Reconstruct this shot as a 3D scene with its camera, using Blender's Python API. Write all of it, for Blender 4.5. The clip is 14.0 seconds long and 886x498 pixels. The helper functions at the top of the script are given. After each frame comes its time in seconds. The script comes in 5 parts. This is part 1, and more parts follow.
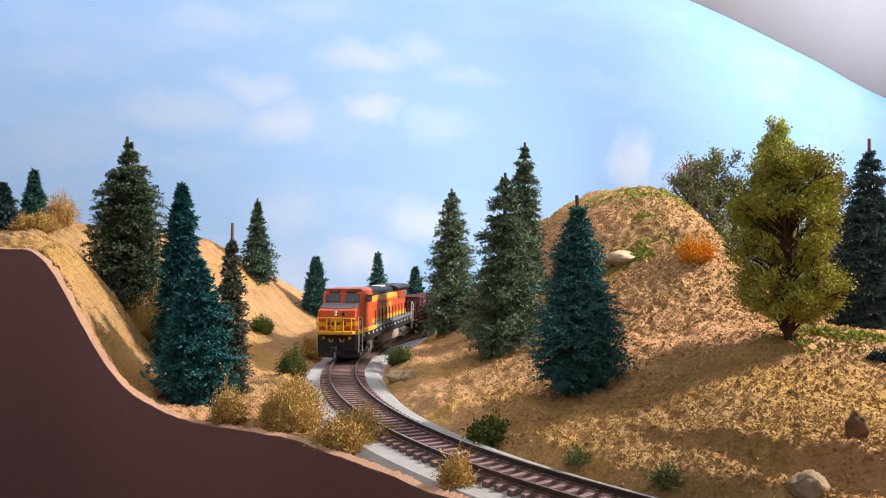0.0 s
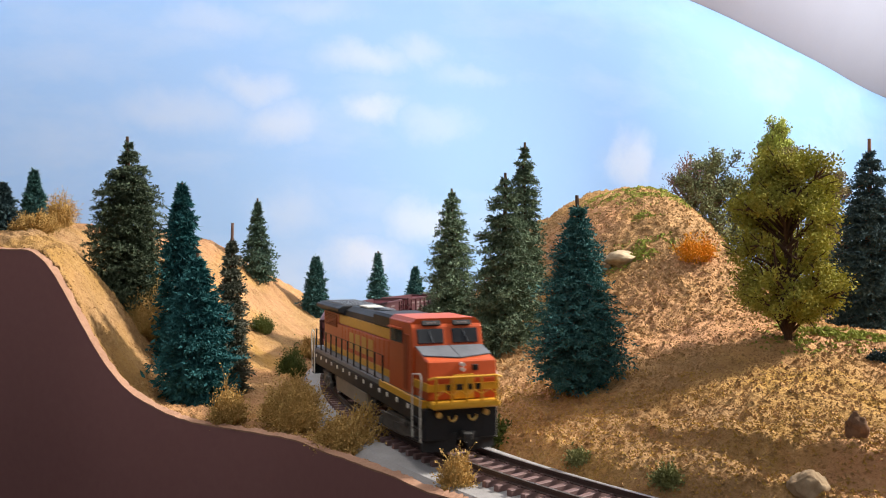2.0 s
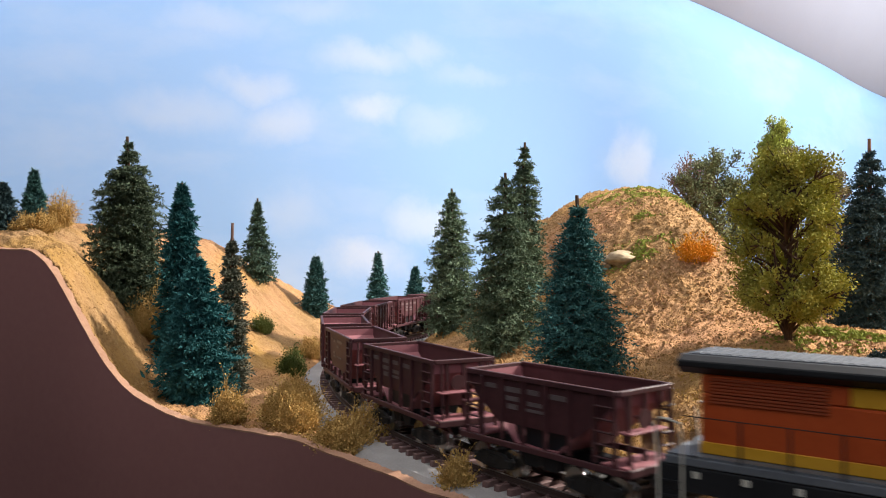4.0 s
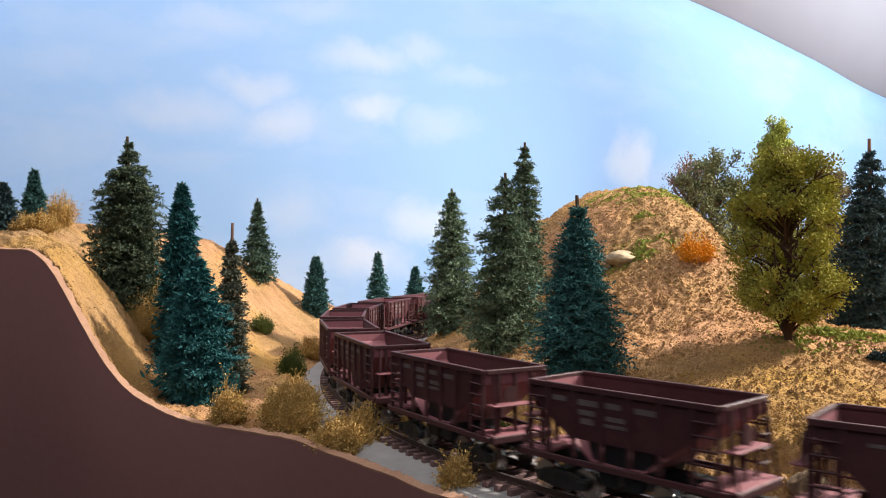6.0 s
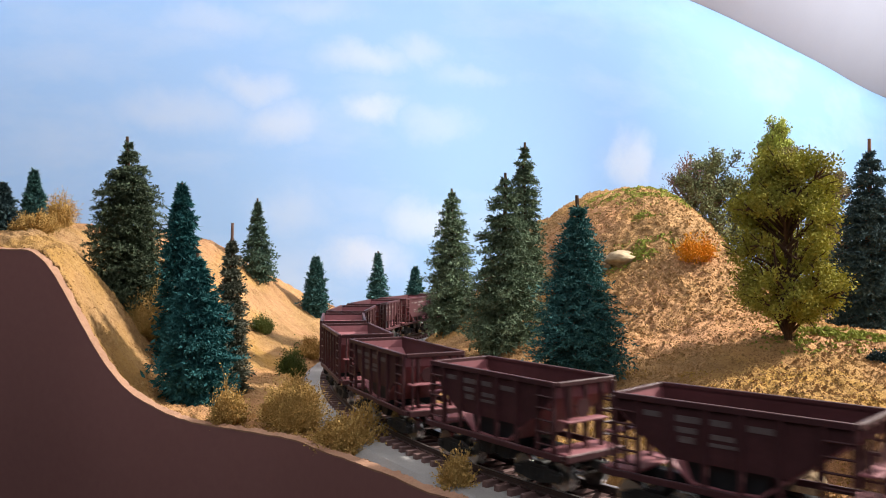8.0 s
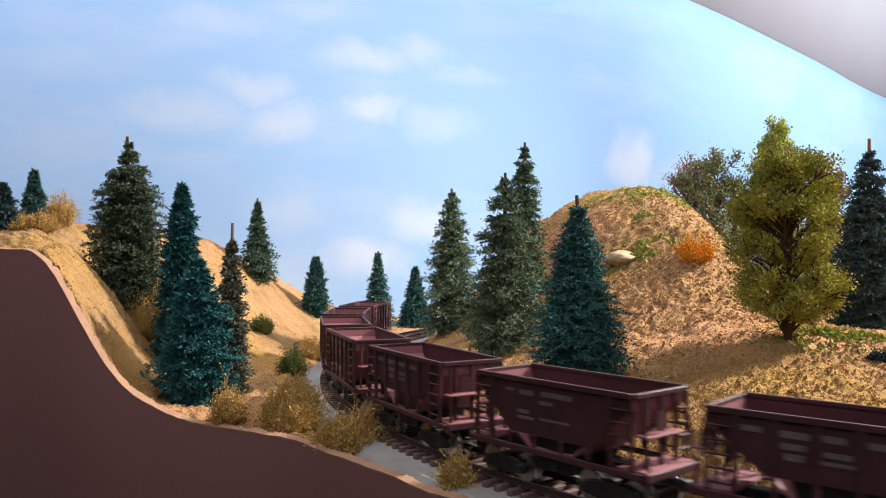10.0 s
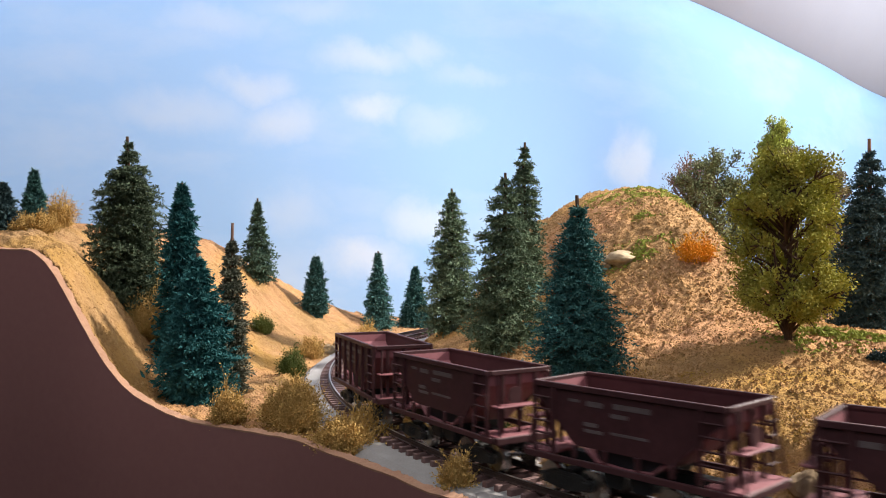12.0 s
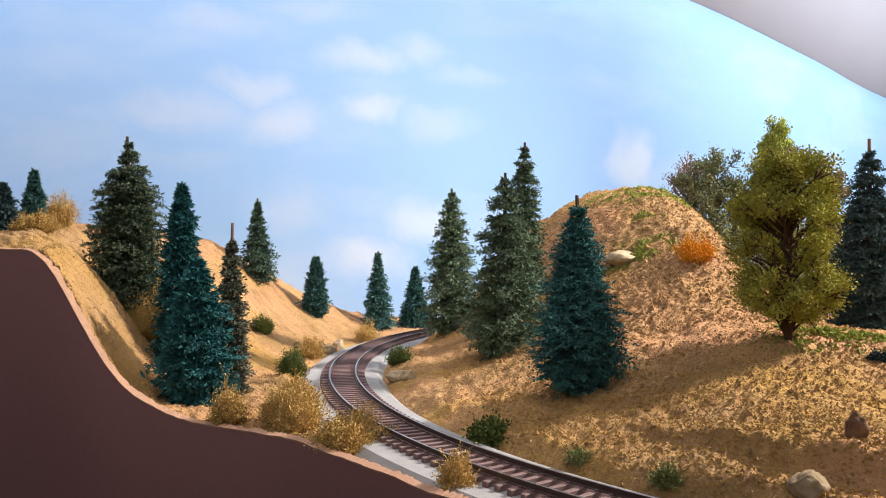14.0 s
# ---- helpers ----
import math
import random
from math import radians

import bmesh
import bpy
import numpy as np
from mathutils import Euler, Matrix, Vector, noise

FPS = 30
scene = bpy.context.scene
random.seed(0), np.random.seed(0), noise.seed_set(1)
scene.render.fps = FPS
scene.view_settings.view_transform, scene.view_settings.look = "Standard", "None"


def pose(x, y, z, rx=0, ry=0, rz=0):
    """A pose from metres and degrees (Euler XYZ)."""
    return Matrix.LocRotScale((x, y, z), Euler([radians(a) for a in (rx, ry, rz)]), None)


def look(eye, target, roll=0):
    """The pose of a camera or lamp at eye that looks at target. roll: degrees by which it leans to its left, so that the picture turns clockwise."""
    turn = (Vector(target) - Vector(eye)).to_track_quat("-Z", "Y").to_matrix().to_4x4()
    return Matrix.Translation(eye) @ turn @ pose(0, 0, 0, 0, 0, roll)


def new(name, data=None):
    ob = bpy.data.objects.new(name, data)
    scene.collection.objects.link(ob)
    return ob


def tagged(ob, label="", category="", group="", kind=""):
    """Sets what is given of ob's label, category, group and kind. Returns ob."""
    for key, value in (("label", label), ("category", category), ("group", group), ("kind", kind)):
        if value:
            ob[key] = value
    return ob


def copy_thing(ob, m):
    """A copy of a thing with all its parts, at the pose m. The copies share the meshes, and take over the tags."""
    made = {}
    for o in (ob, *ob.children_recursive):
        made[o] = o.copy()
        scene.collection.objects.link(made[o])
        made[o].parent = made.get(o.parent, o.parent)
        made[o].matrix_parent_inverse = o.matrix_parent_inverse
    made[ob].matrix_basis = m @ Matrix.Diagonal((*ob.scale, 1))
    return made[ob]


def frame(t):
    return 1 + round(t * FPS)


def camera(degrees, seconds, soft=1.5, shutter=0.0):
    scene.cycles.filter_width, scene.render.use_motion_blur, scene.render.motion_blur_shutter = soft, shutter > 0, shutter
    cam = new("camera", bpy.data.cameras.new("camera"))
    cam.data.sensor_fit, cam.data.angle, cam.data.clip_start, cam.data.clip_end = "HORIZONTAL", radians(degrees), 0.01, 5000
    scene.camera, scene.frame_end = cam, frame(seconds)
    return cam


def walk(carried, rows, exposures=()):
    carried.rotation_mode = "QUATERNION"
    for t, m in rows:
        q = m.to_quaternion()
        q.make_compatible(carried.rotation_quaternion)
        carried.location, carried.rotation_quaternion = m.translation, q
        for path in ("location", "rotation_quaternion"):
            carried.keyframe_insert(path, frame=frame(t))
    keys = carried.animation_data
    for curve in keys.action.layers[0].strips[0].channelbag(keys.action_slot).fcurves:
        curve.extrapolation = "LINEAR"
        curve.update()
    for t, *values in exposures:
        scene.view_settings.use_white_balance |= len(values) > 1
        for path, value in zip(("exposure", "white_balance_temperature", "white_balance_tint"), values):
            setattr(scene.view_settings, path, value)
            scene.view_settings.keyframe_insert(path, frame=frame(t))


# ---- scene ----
cam = camera(56.8, 14.0, 1.0, 0.5)
EYE = (0, 0, 0.0781)
walk(cam, [(0, look(EYE, (0, 1, 0.0855), 0.09)), (14, look(EYE, (0, 1, 0.0855), 0.09))], [(0, 0.12), (14, 0.12)])

# ---- light: a dim room, and unseen lamps over the layout ----
world = bpy.data.worlds.new("room_air")
scene.world = world
world.use_nodes = True
world.node_tree.nodes["Background"].inputs[0].default_value = (0.75, 0.85, 1.0, 1)
world.node_tree.nodes["Background"].inputs[1].default_value = 0.19


def area_lamp(name, eye, target, power, wide, deep, colour):
    data = bpy.data.lights.new(name, "AREA")
    data.shape, data.size, data.size_y, data.energy, data.color = "RECTANGLE", wide, deep, power, colour
    ob = new(name, data)
    ob.matrix_world = look(eye, target)
    return ob


# added fills, out of view: one for the whole layout, two brightening the backdrop
area_lamp("room_ceiling_light", (-0.1, -0.5, 1.15), (0.0, 1.0, 0.1), 11.5, 2.2, 1.4, (0.90, 0.95, 1.0))
area_lamp("backdrop_strip_light", (-0.02, 0.67, 0.66), (-0.02, 1.04, 0.18), 6.0, 2.05, 0.06, (0.95, 0.96, 1.0))
area_lamp("backdrop_end_light", (1.15, 1.24, 0.58), (0.78, 1.62, 0.20), 9.3, 1.3, 0.08, (0.90, 0.97, 1.0))


# spotlights over the layout: the source of the tree shadows, and an added fill
def spot_lamp(name, eye, target, power, degrees, colour):
    data = bpy.data.lights.new(name, "SPOT")
    data.energy, data.color, data.spot_size, data.spot_blend, data.shadow_soft_size = power, colour, radians(degrees), 0.6, 0.035
    new(name, data).matrix_world = look(eye, target)


spot_lamp("layout_spot_light", (1.12, 0.74, 0.85), (0.02, 0.48, 0.03), 170, 60, (1.0, 0.94, 0.85))
# unseen spot added to lighten the bushes along the fascia edge
spot_lamp("edge_spot_light", (-0.05, 0.20, 1.20), (-0.11, 0.43, 0.0), 15, 23, (1.0, 0.95, 0.88))

# ---- plan: the track line, the ground and the board edges (metres, rail tops at z = 0) ----
GAUGE = 0.0165
KNOT = (-4.0, -0.05, 0.0, 0.15, 0.30, 0.45, 0.60, 0.75, 0.90, 1.05, 1.20, 1.32, 5.0)
BEND = (0.0, 0.0, -0.72, -1.40, -2.28, -1.73, -1.68, -1.88, -2.58, -3.20, -3.20, 0.0, 0.0)


def track_line():
    """Positions and headings every 5 mm, from behind the viewer to behind the hill."""
    s = np.arange(-2.0, 3.2, 0.005)
    k = np.interp(s, KNOT, BEND)
    th = np.concatenate([[0], np.cumsum((k[1:] + k[:-1]) / 2 * 0.005)])
    i0 = int(round(2.0 / 0.005))
    th = th - th[i0] + 2.6018
    mid = (th[1:] + th[:-1]) / 2
    x = np.concatenate([[0], np.cumsum(np.cos(mid) * 0.005)])
    y = np.concatenate([[0], np.cumsum(np.sin(mid) * 0.005)])
    return s, x - x[i0] + 0.2415, y - y[i0] + 0.1189, th


TS, TX, TY, TH = track_line()


def on_track(s):
    return np.interp(s, TS, TX), np.interp(s, TS, TY), np.interp(s, TS, TH)


def track_offset(x, y):
    """Signed distance to the track line, positive on the side of the board's front edge."""
    x, y = np.atleast_1d(x), np.atleast_1d(y)
    out = np.empty(len(x))
    px, py, nx, ny = TX[::2], TY[::2], -np.sin(TH[::2]), np.cos(TH[::2])
    for a in range(0, len(x), 4000):
        dx, dy = x[a:a + 4000, None] - px, y[a:a + 4000, None] - py
        i = (dx * dx + dy * dy).argmin(1)
        r = np.arange(len(i))
        along = dx[r, i] * ny[i] - dy[r, i] * nx[i]
        out[a:a + 4000] = dx[r, i] * nx[i] + dy[r, i] * ny[i]
        end = np.abs(along) > 0.02
        out[a:a + 4000][end] = np.hypot(dx[r, i], dy[r, i])[end] * np.sign(out[a:a + 4000][end])
    return out


def smooth(t):
    t = np.clip(t, 0, 1)
    return t * t * (3 - 2 * t)


def soft_min(a, b, k):
    h = np.clip(0.5 + 0.5 * (b - a) / k, 0, 1)
    return b * (1 - h) + a * h - k * h * (1 - h)


def soft_max(a, b, k):
    return -soft_min(-a, -b, k)


def bump(x, y, cx, cy, left, right, front, back, height, power=1.6, fall=1.1):
    dx, dy = x - cx, y - cy
    r = np.hypot(dx / np.where(dx < 0, left, right), dy / np.where(dy < 0, front, back))
    return height * np.exp(-fall * r ** power)


LEVEL = -0.0095


def raw_ground(x, y):
    """Height of the modelled land before its rim is trimmed to the fascia."""
    x, y = np.atleast_1d(np.asarray(x, float)), np.atleast_1d(np.asarray(y, float))
    d = track_offset(x, y)
    # the hill on the board's front side
    far = smooth((y - 0.42) / 0.22)
    toe, width = 0.100 - 0.060 * far, 0.083 + 0.095 * far
    z_front = LEVEL + 0.0058 * smooth((d - 0.026) / 0.014) + (0.084 + 0.018 * far) * (1 - smooth((y - 0.80) / 0.24)) * smooth((d - toe) / width) * smooth((y - 0.33) / 0.03)
    z_front = z_front + bump(x, y, -0.20, 0.482, 0.05, 0.035, 0.035, 0.028, 0.014)
    # the hill behind the track
    e = -d
    hill = bump(x, y, 0.1813, 0.82, 0.128, 0.0743, 0.278, 0.0524, 0.153, 2.4714, 0.7563)
    hill = soft_max(hill, bump(x, y, 0.1875, 0.4758, 0.143, 0.2383, 0.1777, 0.3, 0.051), 0.02)
    hill = soft_max(hill, bump(x, y, 0.0936, 0.8258, 0.039, 0.0982, 0.05, 0.08, 0.1229, 2.0), 0.012)
    ragged = e + 0.004 * np.sin(x * 55 + y * 40) + 0.0015 * np.sin(x * 210 - y * 130)
    hill = soft_max(hill, (0.0170 + 0.0070 * smooth((x - 0.05) / 0.09)) * smooth((ragged - 0.043) / (0.023 - 0.011 * smooth((x - 0.07) / 0.06))) * smooth((0.44 - y) / 0.10), 0.004)
    hill = soft_max(hill, bump(x, y, 0.62, 0.80, 0.25, 0.5, 0.2, 0.10, 0.07), 0.02)
    cut = LEVEL + (0.95 - 0.22 * smooth((y - 0.55) / 0.15) + 0.9 * smooth((0.40 - y) / 0.06)) * (e - 0.026) + 1.3 * np.maximum(e - 0.06, 0) * smooth((y - 0.5) / 0.1)
    z_back = np.maximum(soft_min(LEVEL + hill, cut, 0.012), LEVEL)
    z = np.where(d > 0, z_front, z_back)
    return z


FRONT = ((2.2, -1.13), (1.6, -0.77), (1.0, -0.405), (0.6, -0.163), (0.40, -0.042), (0.24, 0.055), (0.10, 0.165), (0.045, 0.225), (0.0087, 0.275), (-0.044, 0.347), (-0.075, 0.378), (-0.105, 0.395),
         (-0.14, 0.410), (-0.18, 0.424), (-0.22, 0.438), (-0.30, 0.465), (-0.38, 0.490), (-0.48, 0.520), (-0.62, 0.560), (-0.84, 0.625), (-1.1, 0.70))
BACK = ((2.6, 0.2), (2.3, 2.3), (1.70, 2.55), (1.054, 1.95), (0.70, 1.56), (0.357, 1.20), (0.20, 1.10), (0.05, 1.05), (-0.10, 1.02), (-0.3, 1.0), (-0.6, 0.99), (-0.8, 0.98), (-1.4, 0.97))


def spline(points, n, at=None):
    """A smooth line through the points, even in length (or at the given shares of its length)."""
    p = np.array(points, float)
    ext = np.vstack([2 * p[0] - p[1], p, 2 * p[-1] - p[-2]])
    out = []
    for i in range(len(p) - 1):
        a, b, c, e = ext[i:i + 4]
        t = np.linspace(0, 1, 40, endpoint=False)[:, None]
        out.append(0.5 * (2 * b + (c - a) * t + (2 * a - 5 * b + 4 * c - e) * t ** 2 + (3 * b - a - 3 * c + e) * t ** 3))
    q = np.vstack(out + [p[-1:]])
    ln = np.concatenate([[0], np.cumsum(np.linalg.norm(np.diff(q, axis=0), axis=1))])
    want = (np.linspace(0, 1, n) if at is None else at) * ln[-1]
    return np.stack([np.interp(want, ln, q[:, 0]), np.interp(want, ln, q[:, 1])], 1)

# height of the fascia's top along the board's front edge, by x
RIM_X = (-0.30, -0.234, -0.216, -0.207, -0.197, -0.179, -0.161, -0.142, -0.124, -0.107, -0.089, -0.073, -0.058, -0.034, -0.011, 0.009, 0.06, 0.12)
RIM_Z = (0.0815, 0.0790, 0.0803, 0.0745, 0.0613, 0.0300, 0.0098, 0.0006, -0.0030, -0.0036, -0.0048, -0.0058, -0.0065, -0.0060, -0.0046, -0.0036, -0.0033, -0.0033)
EDGE_LINE = spline(FRONT, 900)[::-1]
RIM_DIFF = np.interp(EDGE_LINE[:, 0], RIM_X, RIM_Z) - raw_ground(EDGE_LINE[:, 0], EDGE_LINE[:, 1])


def ground(x, y):
    """Height of the modelled land."""
    x, y = np.atleast_1d(np.asarray(x, float)), np.atleast_1d(np.asarray(y, float))
    back = y - np.interp(x, EDGE_LINE[:, 0], EDGE_LINE[:, 1])
    near = (1 - smooth((np.abs(back) - 0.004) / 0.060)) * smooth((track_offset(x, y) - 0.0255) / 0.007) * ((x > -0.32) & (x < 0.13))
    return raw_ground(x, y) + near * np.interp(x, EDGE_LINE[:, 0], RIM_DIFF)


# ---- materials ----
def node(nt, kind, **inputs):
    n = nt.nodes.new(kind)
    for key, value in inputs.items():
        n.inputs[key.replace("_", " ")].default_value = value
    return n


def material(name, low, high, rough=0.7, grain=400.0, blotch=40.0, bump=0.15, metal=0.0, coat=0.0, vary=0.0, depth=0.0006, spec=0.4):
    """A surface with fine grain and wider stains between two colours; vary: how far pieces differ from one another."""
    m = bpy.data.materials.new(name)
    m.use_nodes = True
    nt = m.node_tree
    b = nt.nodes["Principled BSDF"]
    at = node(nt, "ShaderNodeTexCoord")
    fine = node(nt, "ShaderNodeTexNoise", Scale=grain, Detail=4.0, Roughness=0.65)
    wide = node(nt, "ShaderNodeTexNoise", Scale=blotch, Detail=3.0, Roughness=0.6)
    for n in (fine, wide):
        nt.links.new(at.outputs["Object"], n.inputs["Vector"])
    mix = node(nt, "ShaderNodeMath")
    mix.operation = "ADD"
    nt.links.new(fine.outputs[0], mix.inputs[0])
    nt.links.new(wide.outputs[0], mix.inputs[1])
    last = mix.outputs[0]
    if vary:
        info, isl = node(nt, "ShaderNodeObjectInfo"), node(nt, "ShaderNodeNewGeometry")
        both = node(nt, "ShaderNodeMath")
        both.operation = "ADD"
        nt.links.new(info.outputs["Random"], both.inputs[0])
        nt.links.new(isl.outputs["Random Per Island"], both.inputs[1])
        add = node(nt, "ShaderNodeMath")
        add.operation = "MULTIPLY_ADD"
        add.inputs[1].default_value = vary
        nt.links.new(both.outputs[0], add.inputs[0])
        nt.links.new(last, add.inputs[2])
        last = add.outputs[0]
    ramp = node(nt, "ShaderNodeMapRange")
    ramp.inputs["From Min"].default_value, ramp.inputs["From Max"].default_value = 0.6 + vary * 0.5, 1.4 + vary * 1.5
    nt.links.new(last, ramp.inputs[0])
    col = node(nt, "ShaderNodeMix")
    col.data_type = "RGBA"
    col.inputs["A"].default_value, col.inputs["B"].default_value = (*low, 1), (*high, 1)
    nt.links.new(ramp.outputs[0], col.inputs["Factor"])
    nt.links.new(col.outputs["Result"], b.inputs["Base Color"])
    rr = node(nt, "ShaderNodeMapRange")
    rr.inputs["To Min"].default_value, rr.inputs["To Max"].default_value = max(rough - 0.12, 0.03), min(rough + 0.12, 1)
    nt.links.new(wide.outputs[0], rr.inputs[0])
    nt.links.new(rr.outputs[0], b.inputs["Roughness"])
    if bump:
        bp = node(nt, "ShaderNodeBump", Strength=bump, Distance=depth)
        nt.links.new(fine.outputs[0], bp.inputs["Height"])
        nt.links.new(bp.outputs[0], b.inputs["Normal"])
    b.inputs["Metallic"].default_value = metal
    b.inputs["Specular IOR Level"].default_value = spec
    b.inputs["Coat Weight"].default_value = coat
    return m


def add_tint(m, colour, scale, lo, hi, stretch=(1, 1, 1), offset=(0, 0, 0), strength=1.0):
    """Lays patches of another colour over a material."""
    nt = m.node_tree
    b = nt.nodes["Principled BSDF"]
    old = b.inputs["Base Color"].links[0].from_socket
    at = node(nt, "ShaderNodeTexCoord")
    mp = node(nt, "ShaderNodeMapping")
    mp.inputs["Scale"].default_value, mp.inputs["Location"].default_value = stretch, offset
    nt.links.new(at.outputs["Object"], mp.inputs[0])
    n = node(nt, "ShaderNodeTexNoise", Scale=scale, Detail=5.0, Roughness=0.6)
    nt.links.new(mp.outputs[0], n.inputs["Vector"])
    r = node(nt, "ShaderNodeMapRange")
    r.inputs["From Min"].default_value, r.inputs["From Max"].default_value, r.inputs["To Max"].default_value = lo, hi, strength
    nt.links.new(n.outputs[0], r.inputs[0])
    col = node(nt, "ShaderNodeMix")
    col.data_type = "RGBA"
    nt.links.new(r.outputs[0], col.inputs["Factor"])
    nt.links.new(old, col.inputs["A"])
    col.inputs["B"].default_value = (*colour, 1)
    nt.links.new(col.outputs["Result"], b.inputs["Base Color"])
    return m


LAND = material("dry_turf", (0.22, 0.120, 0.050), (0.50, 0.300, 0.140), 0.95, 520, 60, 1.0, depth=0.0016, spec=0.1)
add_tint(LAND, (0.44, 0.25, 0.065), 9, 0.48, 0.68)
add_tint(LAND, (0.54, 0.27, 0.15), 6, 0.48, 0.62, offset=(3, 1, 0), strength=0.6)
add_tint(LAND, (0.15, 0.078, 0.034), 620, 0.58, 0.68, strength=0.45)
add_tint(LAND, (0.66, 0.43, 0.22), 330, 0.60, 0.68, strength=0.3)
GRIT = material("turf_crumbs", (0.23, 0.125, 0.050), (0.48, 0.285, 0.125), 0.95, 900, 60, 0.3, vary=0.35, spec=0.1)
GOLD_TURF = material("ochre_turf", (0.26, 0.142, 0.034), (0.54, 0.335, 0.090), 0.95, 900, 60, 0.3, vary=0.35, spec=0.1)
TURF = material("green_turf", (0.10, 0.13, 0.02), (0.26, 0.27, 0.05), 0.95, 900, 80, 0.3, vary=0.5, spec=0.1)
ROADBED = material("grey_roadbed", (0.25, 0.235, 0.235), (0.37, 0.355, 0.35), 0.92, 1500, 90, 0.5, depth=0.0004, spec=0.15)
TIE = material("brown_tie_plastic", (0.105, 0.055, 0.052), (0.22, 0.13, 0.122), 0.65, 800, 90, 0.2, vary=0.25)
RAIL = material("weathered_rail", (0.05, 0.032, 0.03), (0.11, 0.07, 0.06), 0.5, 900, 90, 0.15, metal=0.3)
RAIL_TOP = material("worn_rail_head", (0.32, 0.28, 0.27), (0.50, 0.45, 0.43), 0.32, 900, 120, 0.05, metal=0.85)
FASCIA = material("brown_fascia_paint", (0.262, 0.118, 0.110), (0.305, 0.142, 0.132), 0.55, 260, 14, 0.08)
EDGE = material("raw_board_edge", (0.30, 0.16, 0.105), (0.46, 0.27, 0.18), 0.9, 600, 70, 0.5, spec=0.1)
WHITE = material("white_ceiling_paint", (0.47, 0.45, 0.515), (0.505, 0.485, 0.55), 0.85, 300, 8, 0.06)
ROOM = material("room_paint", (0.30, 0.27, 0.25), (0.36, 0.33, 0.30), 0.9, 90, 3, 0.05)
FLOORING = material("room_carpet", (0.10, 0.09, 0.085), (0.17, 0.15, 0.14), 0.95, 300, 6, 0.4)
DARK_ROCK = material("dark_earth_rock", (0.10, 0.055, 0.035), (0.26, 0.15, 0.09), 0.95, 260, 60, 0.6, depth=0.001, spec=0.1)
ROCK = material("cast_plaster_rock", (0.25, 0.175, 0.11), (0.56, 0.44, 0.29), 0.9, 260, 60, 0.6, depth=0.001, spec=0.15)
BARK = material("bark", (0.055, 0.032, 0.022), (0.13, 0.08, 0.055), 0.9, 500, 60, 0.5, spec=0.15)
BARK_PALE = material("bare_trunk_wood", (0.12, 0.065, 0.050), (0.22, 0.13, 0.10), 0.9, 500, 60, 0.5, spec=0.15)


def foliage(name, low, high):
    return material(name, low, high, 0.85, 500, 45, 0.0, vary=0.45, spec=0.12)


DARK_GREEN = foliage("dark_green_needles", (0.020, 0.032, 0.019), (0.115, 0.150, 0.094))
GREY_GREEN = foliage("grey_green_needles", (0.038, 0.066, 0.040), (0.290, 0.375, 0.240))
TEAL = foliage("teal_needles", (0.010, 0.052, 0.058), (0.060, 0.210, 0.215))
FAR_TEAL = foliage("faded_teal_needles", (0.020, 0.062, 0.060), (0.080, 0.180, 0.165))
BLUE_DARK = foliage("blue_black_needles", (0.011, 0.024, 0.030), (0.054, 0.095, 0.101))
OLIVE = foliage("olive_leaves", (0.125, 0.13, 0.018), (0.45, 0.43, 0.085))
GREEN_BUSH = foliage("green_bush_leaves", (0.035, 0.055, 0.012), (0.13, 0.16, 0.045))
BROWN_GREEN = foliage("weathered_brown_green_needles", (0.040, 0.045, 0.032), (0.220, 0.225, 0.165))
FAR_GREEN = foliage("muted_green_needles", (0.024, 0.050, 0.036), (0.110, 0.170, 0.120))
DEEP_TEAL = foliage("deep_teal_needles", (0.012, 0.050, 0.054), (0.085, 0.235, 0.225))
SAGE_BROWN = foliage("dull_olive_brown_leaves", (0.085, 0.075, 0.030), (0.300, 0.260, 0.120))
MAUVE_TWIG = material("mauve_brown_twigs", (0.16, 0.10, 0.085), (0.30, 0.20, 0.17), 0.9, 500, 60, 0.3, spec=0.15)
MOSS = foliage("dull_moss_leaves", (0.055, 0.070, 0.030), (0.230, 0.250, 0.130))
YELLOW_GREEN = foliage("yellow_green_leaves", (0.12, 0.15, 0.025), (0.42, 0.46, 0.11))
SAGE = foliage("sage_leaves", (0.13, 0.14, 0.05), (0.32, 0.31, 0.13))
TAN_ROCK = material("tan_rock", (0.18, 0.12, 0.07), (0.40, 0.29, 0.18), 0.95, 260, 60, 0.6, depth=0.001, spec=0.1)
MAUVE = foliage("dry_mauve_leaves", (0.14, 0.085, 0.06), (0.32, 0.21, 0.15))
STRAW = foliage("straw_grass", (0.34, 0.21, 0.066), (0.70, 0.47, 0.175))
ORANGE_LEAF = foliage("orange_leaves", (0.52, 0.20, 0.010), (0.85, 0.42, 0.05))


